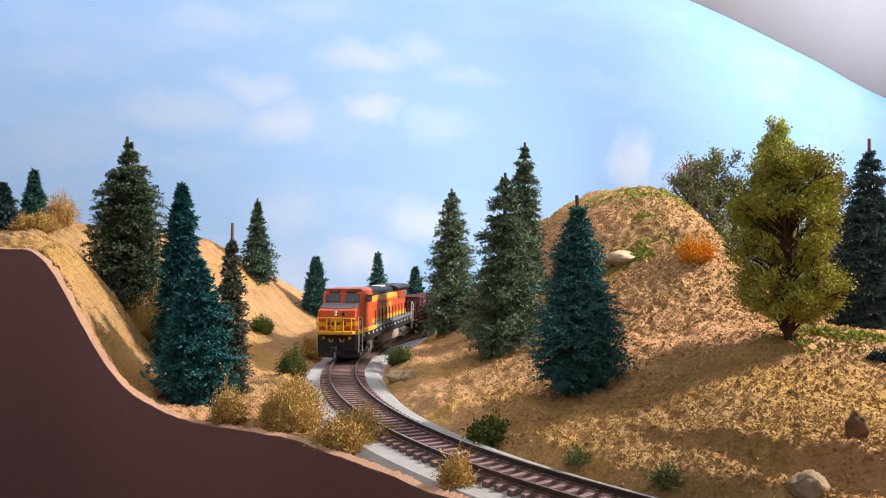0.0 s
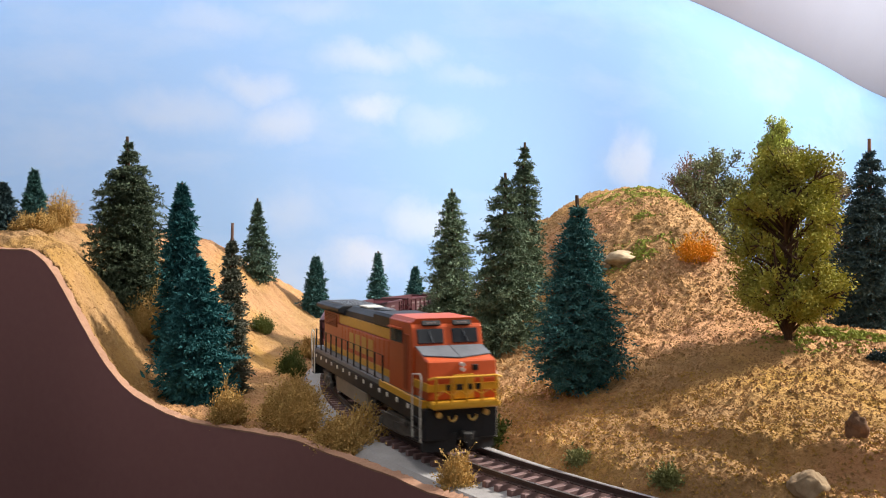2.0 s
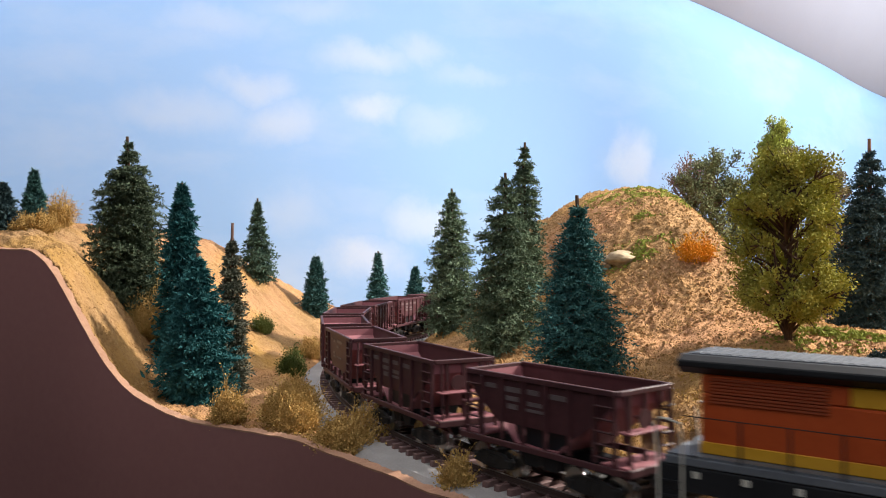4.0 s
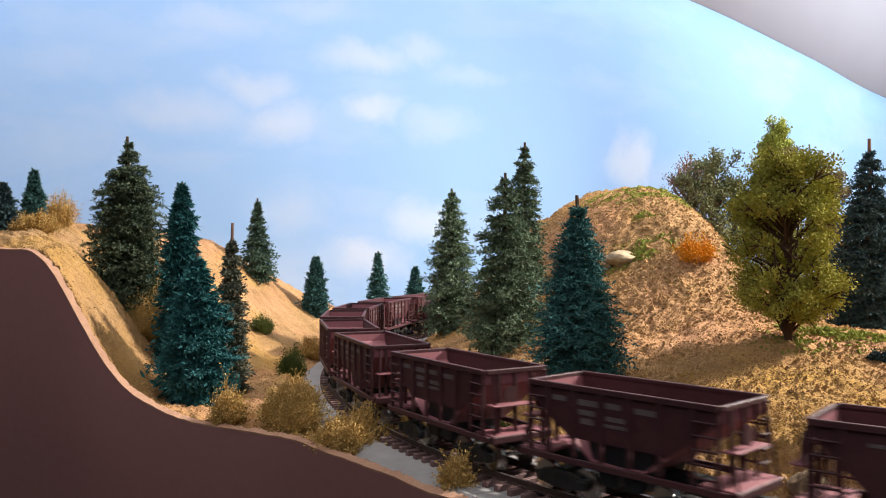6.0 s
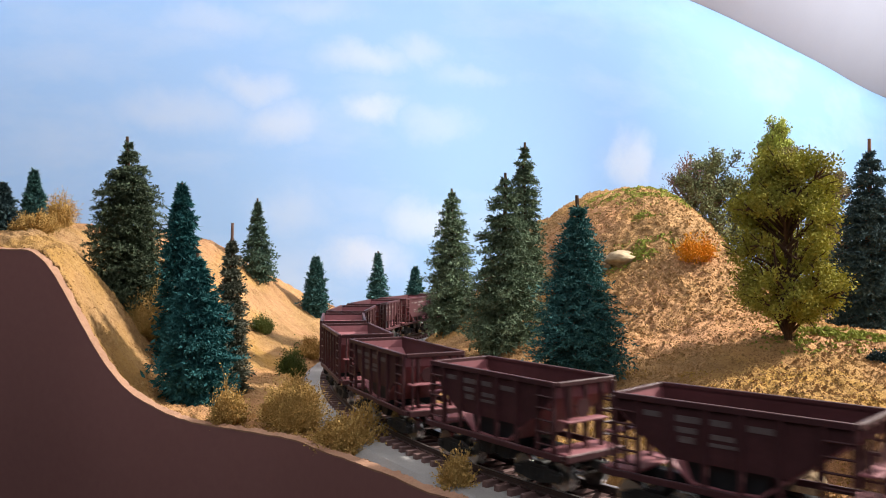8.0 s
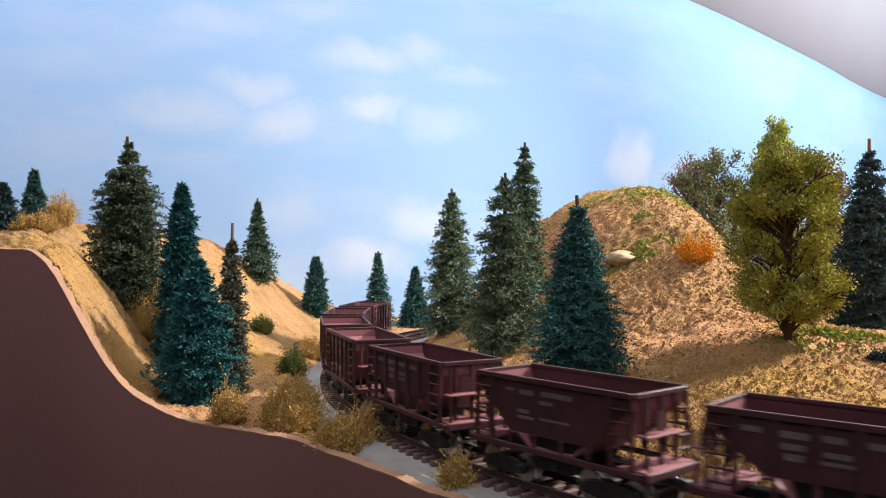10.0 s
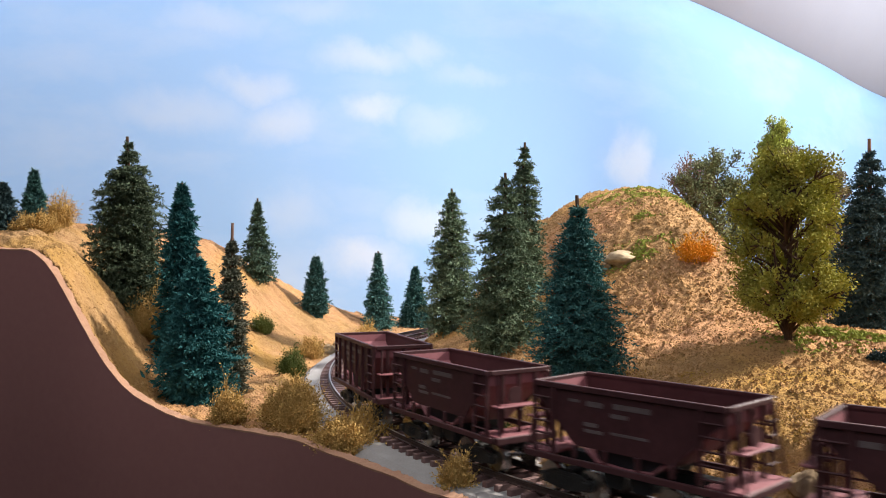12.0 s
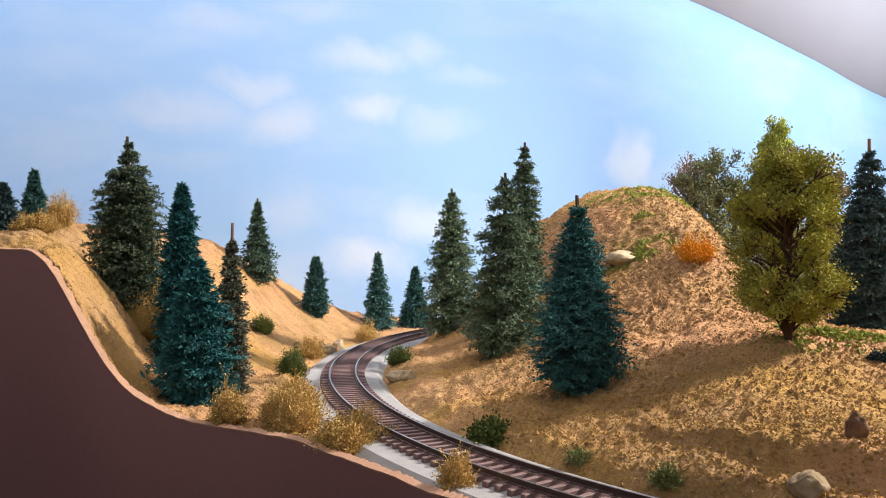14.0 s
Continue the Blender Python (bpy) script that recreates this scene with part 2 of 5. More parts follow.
# soft clouds: place, half width, half height, strength
CLOUDS = ((-0.232, 1.005, 0.288, 0.042, 0.018, 0.55),
          (-0.101, 1.020, 0.322, 0.049, 0.017, 0.60),
          (-0.083, 1.022, 0.263, 0.039, 0.017, 0.70),
          (-0.197, 1.008, 0.243, 0.049, 0.024, 0.60),
          (-0.031, 1.031, 0.336, 0.032, 0.017, 0.45),
          (0.264, 1.129, 0.210, 0.031, 0.035, 0.75),
          (-0.101, 1.020, 0.079, 0.042, 0.024, 0.75),
          (-0.031, 1.031, 0.122, 0.043, 0.023, 0.65),
          (-0.319, 0.999, 0.252, 0.076, 0.021, 0.40),
          (-0.184, 1.009, 0.135, 0.042, 0.028, 0.35),
          (-0.003, 1.037, 0.244, 0.036, 0.019, 0.35),
          (-0.280, 1.001, 0.363, 0.062, 0.017, 0.40),
          (-0.157, 1.012, 0.380, 0.056, 0.017, 0.35),
          (0.033, 1.046, 0.310, 0.043, 0.013, 0.30))


def sky_paint():
    """Painted sky: two blues, thin streaks, and soft white clouds."""
    m = bpy.data.materials.new("painted_sky")
    m.use_nodes = True
    nt = m.node_tree
    b = nt.nodes["Principled BSDF"]
    at = node(nt, "ShaderNodeTexCoord")
    stir = node(nt, "ShaderNodeTexNoise", Scale=14.0, Detail=5.0, Roughness=0.6)
    nt.links.new(at.outputs["Object"], stir.inputs["Vector"])
    shift = node(nt, "ShaderNodeVectorMath")
    shift.operation = "MULTIPLY_ADD"
    shift.inputs[1].default_value = (0.09, 0.0, 0.06)
    nt.links.new(stir.outputs["Color"], shift.inputs[0])
    nt.links.new(at.outputs["Object"], shift.inputs[2])
    total = None
    for x, y, z, rx, rz, power in CLOUDS:
        off = node(nt, "ShaderNodeVectorMath")
        off.operation = "SUBTRACT"
        off.inputs[1].default_value = (x + 0.045, y, z + 0.03)
        nt.links.new(shift.outputs[0], off.inputs[0])
        size = node(nt, "ShaderNodeVectorMath")
        size.operation = "MULTIPLY"
        size.inputs[1].default_value = (1 / rx, 0.0, 1 / rz)
        nt.links.new(off.outputs[0], size.inputs[0])
        far = node(nt, "ShaderNodeVectorMath")
        far.operation = "LENGTH"
        nt.links.new(size.outputs[0], far.inputs[0])
        fade = node(nt, "ShaderNodeMapRange")
        fade.interpolation_type = "SMOOTHSTEP"
        fade.inputs["From Min"].default_value, fade.inputs["From Max"].default_value = 1.7, 0.1
        fade.inputs["To Max"].default_value = power
        nt.links.new(far.outputs["Value"], fade.inputs[0])
        if total is None:
            total = fade.outputs[0]
        else:
            join = node(nt, "ShaderNodeMath")
            join.operation = "MAXIMUM"
            nt.links.new(total, join.inputs[0])
            nt.links.new(fade.outputs[0], join.inputs[1])
            total = join.outputs[0]
    mp = node(nt, "ShaderNodeMapping")
    mp.inputs["Scale"].default_value = (1.0, 0.6, 2.4)
    nt.links.new(at.outputs["Object"], mp.inputs[0])
    thin = node(nt, "ShaderNodeTexNoise", Scale=4.5, Detail=5.0, Roughness=0.55)
    nt.links.new(mp.outputs[0], thin.inputs["Vector"])
    veil = node(nt, "ShaderNodeMapRange")
    veil.inputs["From Min"].default_value, veil.inputs["From Max"].default_value, veil.inputs["To Max"].default_value = 0.48, 0.75, 0.35
    nt.links.new(thin.outputs[0], veil.inputs[0])
    both = node(nt, "ShaderNodeMath")
    both.operation = "MAXIMUM"
    nt.links.new(total, both.inputs[0])
    nt.links.new(veil.outputs[0], both.inputs[1])
    tone = node(nt, "ShaderNodeTexNoise", Scale=1.6, Detail=2.0)
    nt.links.new(at.outputs["Object"], tone.inputs["Vector"])
    blue = node(nt, "ShaderNodeMix")
    blue.data_type = "RGBA"
    blue.inputs["A"].default_value, blue.inputs["B"].default_value = (0.31, 0.50, 0.84, 1), (0.38, 0.58, 0.86, 1)
    nt.links.new(tone.outputs[0], blue.inputs["Factor"])
    col = node(nt, "ShaderNodeMix")
    col.data_type = "RGBA"
    col.inputs["B"].default_value = (0.68, 0.74, 0.86, 1)
    nt.links.new(blue.outputs["Result"], col.inputs["A"])
    nt.links.new(both.outputs[0], col.inputs["Factor"])
    nt.links.new(col.outputs["Result"], b.inputs["Base Color"])
    b.inputs["Roughness"].default_value = 0.9
    b.inputs["Specular IOR Level"].default_value = 0.1
    return m


SKY = sky_paint()
SEAM = material("filled_joint_paint", (0.29, 0.44, 0.66), (0.33, 0.49, 0.72), 0.9, 300, 20, 0.05, spec=0.1)


# ---- mesh helpers ----
def mesh_ob(name, verts, faces, mat, parent=None, label="", sharp=True):
    me = bpy.data.meshes.new(name)
    me.from_pydata([tuple(v) for v in verts], [], [tuple(f) for f in faces])
    me.update()
    for m in (mat if isinstance(mat, (list, tuple)) else (mat,)):
        me.materials.append(m)
    if not sharp:
        me.polygons.foreach_set("use_smooth", [True] * len(me.polygons))
    ob = new(name, me)
    if parent:
        ob.parent = parent
    return tagged(ob, label)


def quads(name, verts, mat, corners=4, parent=None, label=""):
    """Loose faces from an (n * corners, 3) array, quickly."""
    verts = np.asarray(verts, np.float32).reshape(-1, 3)
    n = len(verts) // corners
    me = bpy.data.meshes.new(name)
    me.vertices.add(len(verts))
    me.vertices.foreach_set("co", verts.ravel())
    me.loops.add(len(verts))
    me.loops.foreach_set("vertex_index", np.arange(len(verts), dtype=np.int32))
    me.polygons.add(n)
    me.polygons.foreach_set("loop_start", np.arange(0, len(verts), corners, dtype=np.int32))
    me.update(calc_edges=True)
    me.validate()
    me.materials.append(mat)
    ob = new(name, me)
    if parent:
        ob.parent = parent
    return tagged(ob, label)


def part(name, bm, mat, parent, label="", smooth_faces=False):
    me = bpy.data.meshes.new(name)
    bmesh.ops.recalc_face_normals(bm, faces=bm.faces)
    bm.to_mesh(me)
    bm.free()
    me.materials.append(mat)
    if smooth_faces:
        me.polygons.foreach_set("use_smooth", [True] * len(me.polygons))
    ob = new(name, me)
    ob.parent = parent
    return tagged(ob, label)


def box(bm, x0, x1, y0, y1, z0, z1, bevel=0.0, m=None):
    out = bmesh.ops.create_cube(bm, size=1)
    vs = out["verts"]
    bmesh.ops.transform(bm, matrix=Matrix.Translation(((x0 + x1) / 2, (y0 + y1) / 2, (z0 + z1) / 2)) @ Matrix.Diagonal((x1 - x0, y1 - y0, z1 - z0, 1)), verts=vs)
    if bevel:
        es = list({e for v in vs for e in v.link_edges})
        got = bmesh.ops.bevel(bm, geom=es, offset=bevel, segments=1, affect="EDGES", profile=0.5)
        vs = list({v for f in got["faces"] for v in f.verts} | {v for v in vs if v.is_valid})
    if m is not None:
        bmesh.ops.transform(bm, matrix=m, verts=vs)
    return vs


def boxed(x0, x1, y0, y1, z0, z1, bevel=0.0):
    bm = bmesh.new()
    box(bm, x0, x1, y0, y1, z0, z1, bevel)
    return bm


def rod(bm, points, r, sides=6):
    """A bent round bar through the points."""
    rings = []
    pts = [Vector(p) for p in points]
    for i, p in enumerate(pts):
        way = (pts[min(i + 1, len(pts) - 1)] - pts[max(i - 1, 0)]).normalized()
        up = Vector((0, 0, 1)) if abs(way.z) < 0.9 else Vector((1, 0, 0))
        a = way.cross(up).normalized()
        b = a.cross(way)
        rr = r[i] if isinstance(r, (list, tuple)) else r
        rings.append([bm.verts.new(p + (a * math.cos(t) + b * math.sin(t)) * rr) for t in (2 * math.pi * j / sides for j in range(sides))])
    for q, w in zip(rings, rings[1:]):
        for j in range(sides):
            bm.faces.new((q[j], q[(j + 1) % sides], w[(j + 1) % sides], w[j]))
    bm.faces.new(rings[0][::-1])
    bm.faces.new(rings[-1])


def rods(lines, r, sides=6):
    bm = bmesh.new()
    for points in lines:
        rod(bm, points, r, sides)
    return bm


def prism(outline, y0, y1, bevel=0.0):
    """An outline in x and z, drawn out from y0 to y1."""
    bm = bmesh.new()
    a = [bm.verts.new((x, y0, z)) for x, z in outline]
    b = [bm.verts.new((x, y1, z)) for x, z in outline]
    n = len(outline)
    bm.faces.new(a)
    bm.faces.new(b[::-1])
    for i in range(n):
        bm.faces.new((a[i], b[i], b[(i + 1) % n], a[(i + 1) % n]))
    if bevel:
        bmesh.ops.bevel(bm, geom=list(bm.edges), offset=bevel, segments=1, affect="EDGES", profile=0.5)
    return bm


def empty(name, m, label, category, group=""):
    ob = new(name)
    ob.empty_display_size = 0.02
    ob.matrix_basis = m
    return tagged(ob, label, category, group)


# ---- the setting ----
def value_noise(x, y, cell, seed):
    """Quick smooth random relief with bumps about one cell wide."""
    rng = np.random.RandomState(seed)
    table = rng.rand(512, 512)
    fx, fy = x / cell, y / cell
    ix, iy = np.floor(fx).astype(int), np.floor(fy).astype(int)
    tx, ty = smooth(fx - ix), smooth(fy - iy)
    a, b = table[ix % 512, iy % 512], table[(ix + 1) % 512, iy % 512]
    c, d = table[ix % 512, (iy + 1) % 512], table[(ix + 1) % 512, (iy + 1) % 512]
    return (a * (1 - tx) + b * tx) * (1 - ty) + (c * (1 - tx) + d * tx) * ty - 0.5


def relief(x, y, d):
    """Lumps and crumbs of the scenery, none under the track."""
    keep = smooth((np.abs(d) - 0.020) / 0.018)
    rim = smooth((y - np.interp(x, EDGE_LINE[:, 0], EDGE_LINE[:, 1])) / 0.03)
    z = rim * 0.008 * value_noise(x, y, 0.07, 1) + 0.0035 * value_noise(x, y, 0.025, 2) + 0.0016 * value_noise(x, y, 0.008, 3) + 0.0028 * value_noise(x, y, 0.0036, 4) + 0.0022 * value_noise(x, y, 0.0022, 5)
    return z * keep


def land_z(x, y):
    x, y = np.atleast_1d(np.asarray(x, float)), np.atleast_1d(np.asarray(y, float))
    return ground(x, y) + relief(x, y, track_offset(x, y))


def dense(n, lo, hi, share):
    """n shares from 0 to 1, with the given part of them between lo and hi."""
    t = np.linspace(0, 1, n)
    side = (1 - share) / 2
    return np.interp(t, (0, side, 1 - side, 1), (0, lo, hi, 1))


def build_land():
    nu, nv = 560, 430
    # the stretch of the front edge before the viewer takes most of the columns
    u = dense(nu, 0.59, 0.80, 0.90)
    f, b = spline(FRONT, nu, u), spline(BACK, nu, dense(nu, 0.56, 0.88, 0.90))
    v = np.linspace(0, 1, nv)[:, None] ** 1.15
    x = (f[None, :, 0] * (1 - v) + b[None, :, 0] * v).ravel()
    y = (f[None, :, 1] * (1 - v) + b[None, :, 1] * v).ravel()
    z = land_z(x, y)
    verts = np.column_stack([x, y, z])
    i = np.arange(nu * nv).reshape(nv, nu)
    faces = np.stack([i[:-1, :-1], i[1:, :-1], i[1:, 1:], i[:-1, 1:]], -1).reshape(-1, 4)
    me = bpy.data.meshes.new("ground")
    me.vertices.add(len(verts))
    me.vertices.foreach_set("co", verts.astype(np.float32).ravel())
    me.loops.add(faces.size)
    me.loops.foreach_set("vertex_index", faces.astype(np.int32).ravel())
    me.polygons.add(len(faces))
    me.polygons.foreach_set("loop_start", np.arange(0, faces.size, 4, dtype=np.int32))
    me.update(calc_edges=True)
    me.polygons.foreach_set("use_smooth", [True] * len(faces))
    me.materials.append(LAND)
    tagged(new("ground", me), "tan and ochre turf-covered model hills on a layout board", "model landscape", kind="structure")


def build_fascia():
    """A brown hardboard sheet whose top follows the land, and its raw edge."""
    line = spline(FRONT, 700, dense(700, 0.57, 0.82, 0.85))
    way = np.gradient(line, axis=0)
    way /= np.linalg.norm(way, axis=1)[:, None]
    out = np.stack([-way[:, 1], way[:, 0]], 1)
    top = land_z(line[:, 0], line[:, 1])
    k = np.ones(15) / 15
    top = np.convolve(np.pad(top, 7, mode="edge"), k, "valid") + 0.0012
    verts, faces, edge, ef = [], [], [], []
    for p, o, z in zip(line, out, top):
        q = p + o * 0.004
        verts += [(q[0], q[1], z), (q[0], q[1], -0.45), (p[0], p[1], -0.45), (p[0], p[1], z)]
    for i in range(len(line) - 1):
        a, b = i * 4, i * 4 + 4
        faces += [(a, b, b + 1, a + 1), (a + 1, b + 1, b + 2, a + 2), (a + 2, b + 2, b + 3, a + 3)]
    rough = random.Random(8)
    ob = mesh_ob("fascia", verts, faces, FASCIA, sharp=False)
    tagged(ob, "dark brown painted hardboard fascia with a contoured top", "fascia", kind="structure")
    for i, (p, o, z) in enumerate(zip(line, out, top)):
        j = rough.uniform(-0.0009, 0.0009)
        c = p + o * (0.0041 + j * 0.1)
        w = p - o * (0.0002 + j * 0.6)
        edge += [(c[0], c[1], z - 0.0004), (c[0], c[1], z + 0.0003), (w[0], w[1], z + 0.0008 + j * 0.4), (w[0], w[1], z - 0.004)]
    for i in range(len(line) - 1):
        a, b = i * 4, i * 4 + 4
        ef += [(a, b, b + 1, a + 1), (a + 1, b + 1, b + 2, a + 2), (a + 2, b + 2, b + 3, a + 3)]
    tagged(mesh_ob("trim", edge, ef, EDGE), "pale crumbly plaster edge along the fascia top", "edge", kind="structure")


def build_backdrop():
    line = spline(BACK, 240)
    rows = np.linspace(-0.2, 0.452, 12)
    verts = [(x, y, z) for z in rows for x, y in line]
    n = len(line)
    faces = [(r * n + i, r * n + i + 1, (r + 1) * n + i + 1, (r + 1) * n + i) for r in range(len(rows) - 1) for i in range(n - 1)]
    ob = mesh_ob("backdrop", verts, faces, SKY, sharp=False)
    ob.modifiers.new("board", "SOLIDIFY").thickness = 0.004
    tagged(ob, "blue painted sky backdrop with soft white clouds", "backdrop", kind="structure")
    # a joint between two sheets of the backdrop
    x, y = 0.3515, 1.1945
    seam = part("trim_backdrop_joint", boxed(x - 0.0006, x + 0.0006, y - 0.0021, y + 0.004, 0.10, 0.452), SEAM, None)
    tagged(seam, "thin vertical joint in the painted backdrop", "joint", kind="structure")
    # a white valance that leans out above the backdrop's top edge
    way = np.gradient(line, axis=0)
    way /= np.linalg.norm(way, axis=1)[:, None]
    lean = np.stack([-way[:, 1], way[:, 0]], 1)
    verts = [(p[0] + q[0] * a, p[1] + q[1] * a, z) for a, z in ((-0.01, 0.4525), (0.006, 0.4525), (0.17, 0.90), (0.15, 0.905)) for p, q in zip(line, lean)]
    faces = [(r * n + i, r * n + i + 1, (r + 1) * n + i + 1, (r + 1) * n + i) for r in range(3) for i in range(n - 1)]
    tagged(mesh_ob("ceiling", verts, faces, WHITE, sharp=False), "white painted sloping valance above the sky backdrop", "ceiling", kind="structure")


def build_room():
    part("ceiling_over_room", boxed(-3, 4, -3, 4, 1.3, 1.35), WHITE, None)
    tagged(bpy.data.objects["ceiling_over_room"], "plain white room ceiling", "ceiling", kind="structure")
    for name, a, label, mat in (("floor", (-3, 4, -3, 4, -1.22, -1.2), "dark grey carpeted room floor", FLOORING),
                                ("wall_south", (-3, 4, -3.1, -3, -1.2, 1.3), "plain beige room wall", ROOM), ("wall_north", (-3, 4, 4, 4.1, -1.2, 1.3), "plain beige room wall", ROOM),
                                ("wall_west", (-3.1, -3, -3, 4, -1.2, 1.3), "plain beige room wall", ROOM), ("wall_east", (4, 4.1, -3, 4, -1.2, 1.3), "plain beige room wall", ROOM)):
        part(name, boxed(*a), mat, None)
        tagged(bpy.data.objects[name], label, "floor" if name == "floor" else "wall", kind="structure")


def ribbon(outline, s0, s1, step):
    """A cross-section (offset, height) swept along the track line."""
    verts, faces = [], []
    ss = np.arange(s0, s1, step)
    n = len(outline)
    for s in ss:
        x, y, th = on_track(s)
        nx, ny = -math.sin(th), math.cos(th)
        verts += [(x + nx * o, y + ny * o, z) for o, z in outline]
    for i in range(len(ss) - 1):
        for j in range(n):
            a, b = i * n + j, i * n + (j + 1) % n
            faces.append((a, b, b + n, a + n))
    return verts, faces


def build_track():
    v, f = ribbon([(-0.034, -0.012), (0.034, -0.012), (0.0245, -0.0047), (-0.0235, -0.0047)], -1.98, 3.1, 0.01)
    bed = tagged(mesh_ob("roadbed", v, f, ROADBED, sharp=True), "grey sloped-edge roadbed strip under the rails", "roadbed", kind="structure")
    track = tagged(new("railway_track"), "curved model railway track with brown ties and steel rails", "track", kind="structure")
    for side in (-1, 1):
        c = side * (GAUGE / 2 + 0.0004)
        web = [(c - 0.0010, -0.0025), (c + 0.0010, -0.0025), (c + 0.0010, -0.0022), (c + 0.0003, -0.0019), (c + 0.0003, -0.0009), (c + 0.0005, -0.0006), (c + 0.0005, -0.0001),
               (c - 0.0005, -0.0001), (c - 0.0005, -0.0006), (c - 0.0003, -0.0009), (c - 0.0003, -0.0019), (c - 0.0010, -0.0022)]
        v, f = ribbon(web, -1.98, 3.1, 0.01)
        rail = mesh_ob("rail", v, f, RAIL, track)
        v, f = ribbon([(c - 0.00045, -0.0002), (c + 0.00045, -0.0002), (c + 0.00045, 0.0), (c - 0.00045, 0.0)], -1.98, 3.1, 0.01)
        mesh_ob("rail_head", v, f, RAIL_TOP, rail, "bright worn steel rail head")
    bm = bmesh.new()
    box(bm, -0.0012, 0.0012, -0.0148, 0.0148, -0.0049, -0.0025, 0.0002)
    for side in (-1, 1):
        for o in (-1, 1):
            c = side * (GAUGE / 2 + 0.0004) + o * 0.0014
            box(bm, -0.0005, 0.0005, c - 0.0004, c + 0.0004, -0.0026, -0.0019)
    me = bpy.data.meshes.new("tie")
    bm.to_mesh(me)
    bm.free()
    me.materials.append(TIE)
    rng = random.Random(3)
    s = 0.02
    while s < 1.10:
        x, y, th = on_track(s)
        ob = new("tie", me)
        ob.parent = track
        ob.matrix_basis = pose(x, y, 0, 0, 0, math.degrees(th) + rng.uniform(-1, 1))
        s += 0.0066
    far = []
    for s in list(np.arange(-1.9, 0.02, 0.0066)) + list(np.arange(1.10, 2.9, 0.0066)):
        x, y, th = on_track(s)
        m = pose(x, y, 0, 0, 0, math.degrees(th))
        cs = [m @ Vector((a * 0.0012, b * 0.0148, c)) for c in (-0.0049, -0.0025) for b in (-1, 1) for a in (-1, 1)]
        for q in ((0, 1, 3, 2), (4, 5, 7, 6), (0, 1, 5, 4), (2, 3, 7, 6), (0, 2, 6, 4), (1, 3, 7, 5)):
            far += [cs[k] for k in q]
    tagged(quads("tie_row", [tuple(c) for c in far], TIE, 4, track), kind="stuff")


build_land()
build_fascia()
build_backdrop()
build_room()
build_track()


# ---- plants ----
def taper(height, r0, r1, rng, lean=0.0, n=6):
    bm = bmesh.new()
    pts = [(lean * height * (i / n) ** 2 + rng.uniform(-1, 1) * r0 * 0.3, rng.uniform(-1, 1) * r0 * 0.3, height * i / n) for i in range(n + 1)]
    rod(bm, pts, [r0 + (r1 - r0) * i / n for i in range(n + 1)], 7)
    return bm


def tuft_faces(rng, centres, ways, length, width):
    """Small pointed leaves: one bent pair of triangles as a quad at each centre, along its way."""
    n = len(centres)
    scale = np.clip(np.linalg.norm(ways, axis=1)[:, None], 0.35, 1.0)
    ways = ways / (np.linalg.norm(ways, axis=1)[:, None] + 1e-9)
    length, width = length * scale, width * scale
    r = rng.normal(size=(n, 3))
    side = np.cross(ways, r)
    side /= np.linalg.norm(side, axis=1)[:, None] + 1e-9
    ln, wd = length * rng.uniform(0.6, 1.3, (n, 1)), width * rng.uniform(0.6, 1.3, (n, 1))
    a = centres
    b = centres + ways * ln * 0.45 + side * wd
    c = centres + ways * ln
    d = centres + ways * ln * 0.45 - side * wd + np.cross(side, ways) * wd * 0.6
    return np.stack([a, b, c, d], 1).reshape(-1, 3)


FULL = ((0, 0.80), (0.08, 1.0), (0.25, 0.86), (0.45, 0.78), (0.65, 0.70), (0.80, 0.54), (0.90, 0.28), (1, 0.06))
CONE = ((0, 0.85), (0.08, 1.0), (0.30, 0.80), (0.55, 0.56), (0.80, 0.28), (1, 0.04))
SPRUCE = ((0, 0.75), (0.10, 1.0), (0.40, 0.82), (0.65, 0.62), (0.85, 0.40), (0.95, 0.24), (1, 0.10))
EGG = ((0, 0.60), (0.08, 0.88), (0.22, 1.0), (0.45, 0.84), (0.70, 0.58), (0.88, 0.36), (1, 0.12))
SLIM = ((0, 0.80), (0.10, 1.0), (0.50, 0.80), (0.80, 0.52), (0.92, 0.32), (1, 0.10))


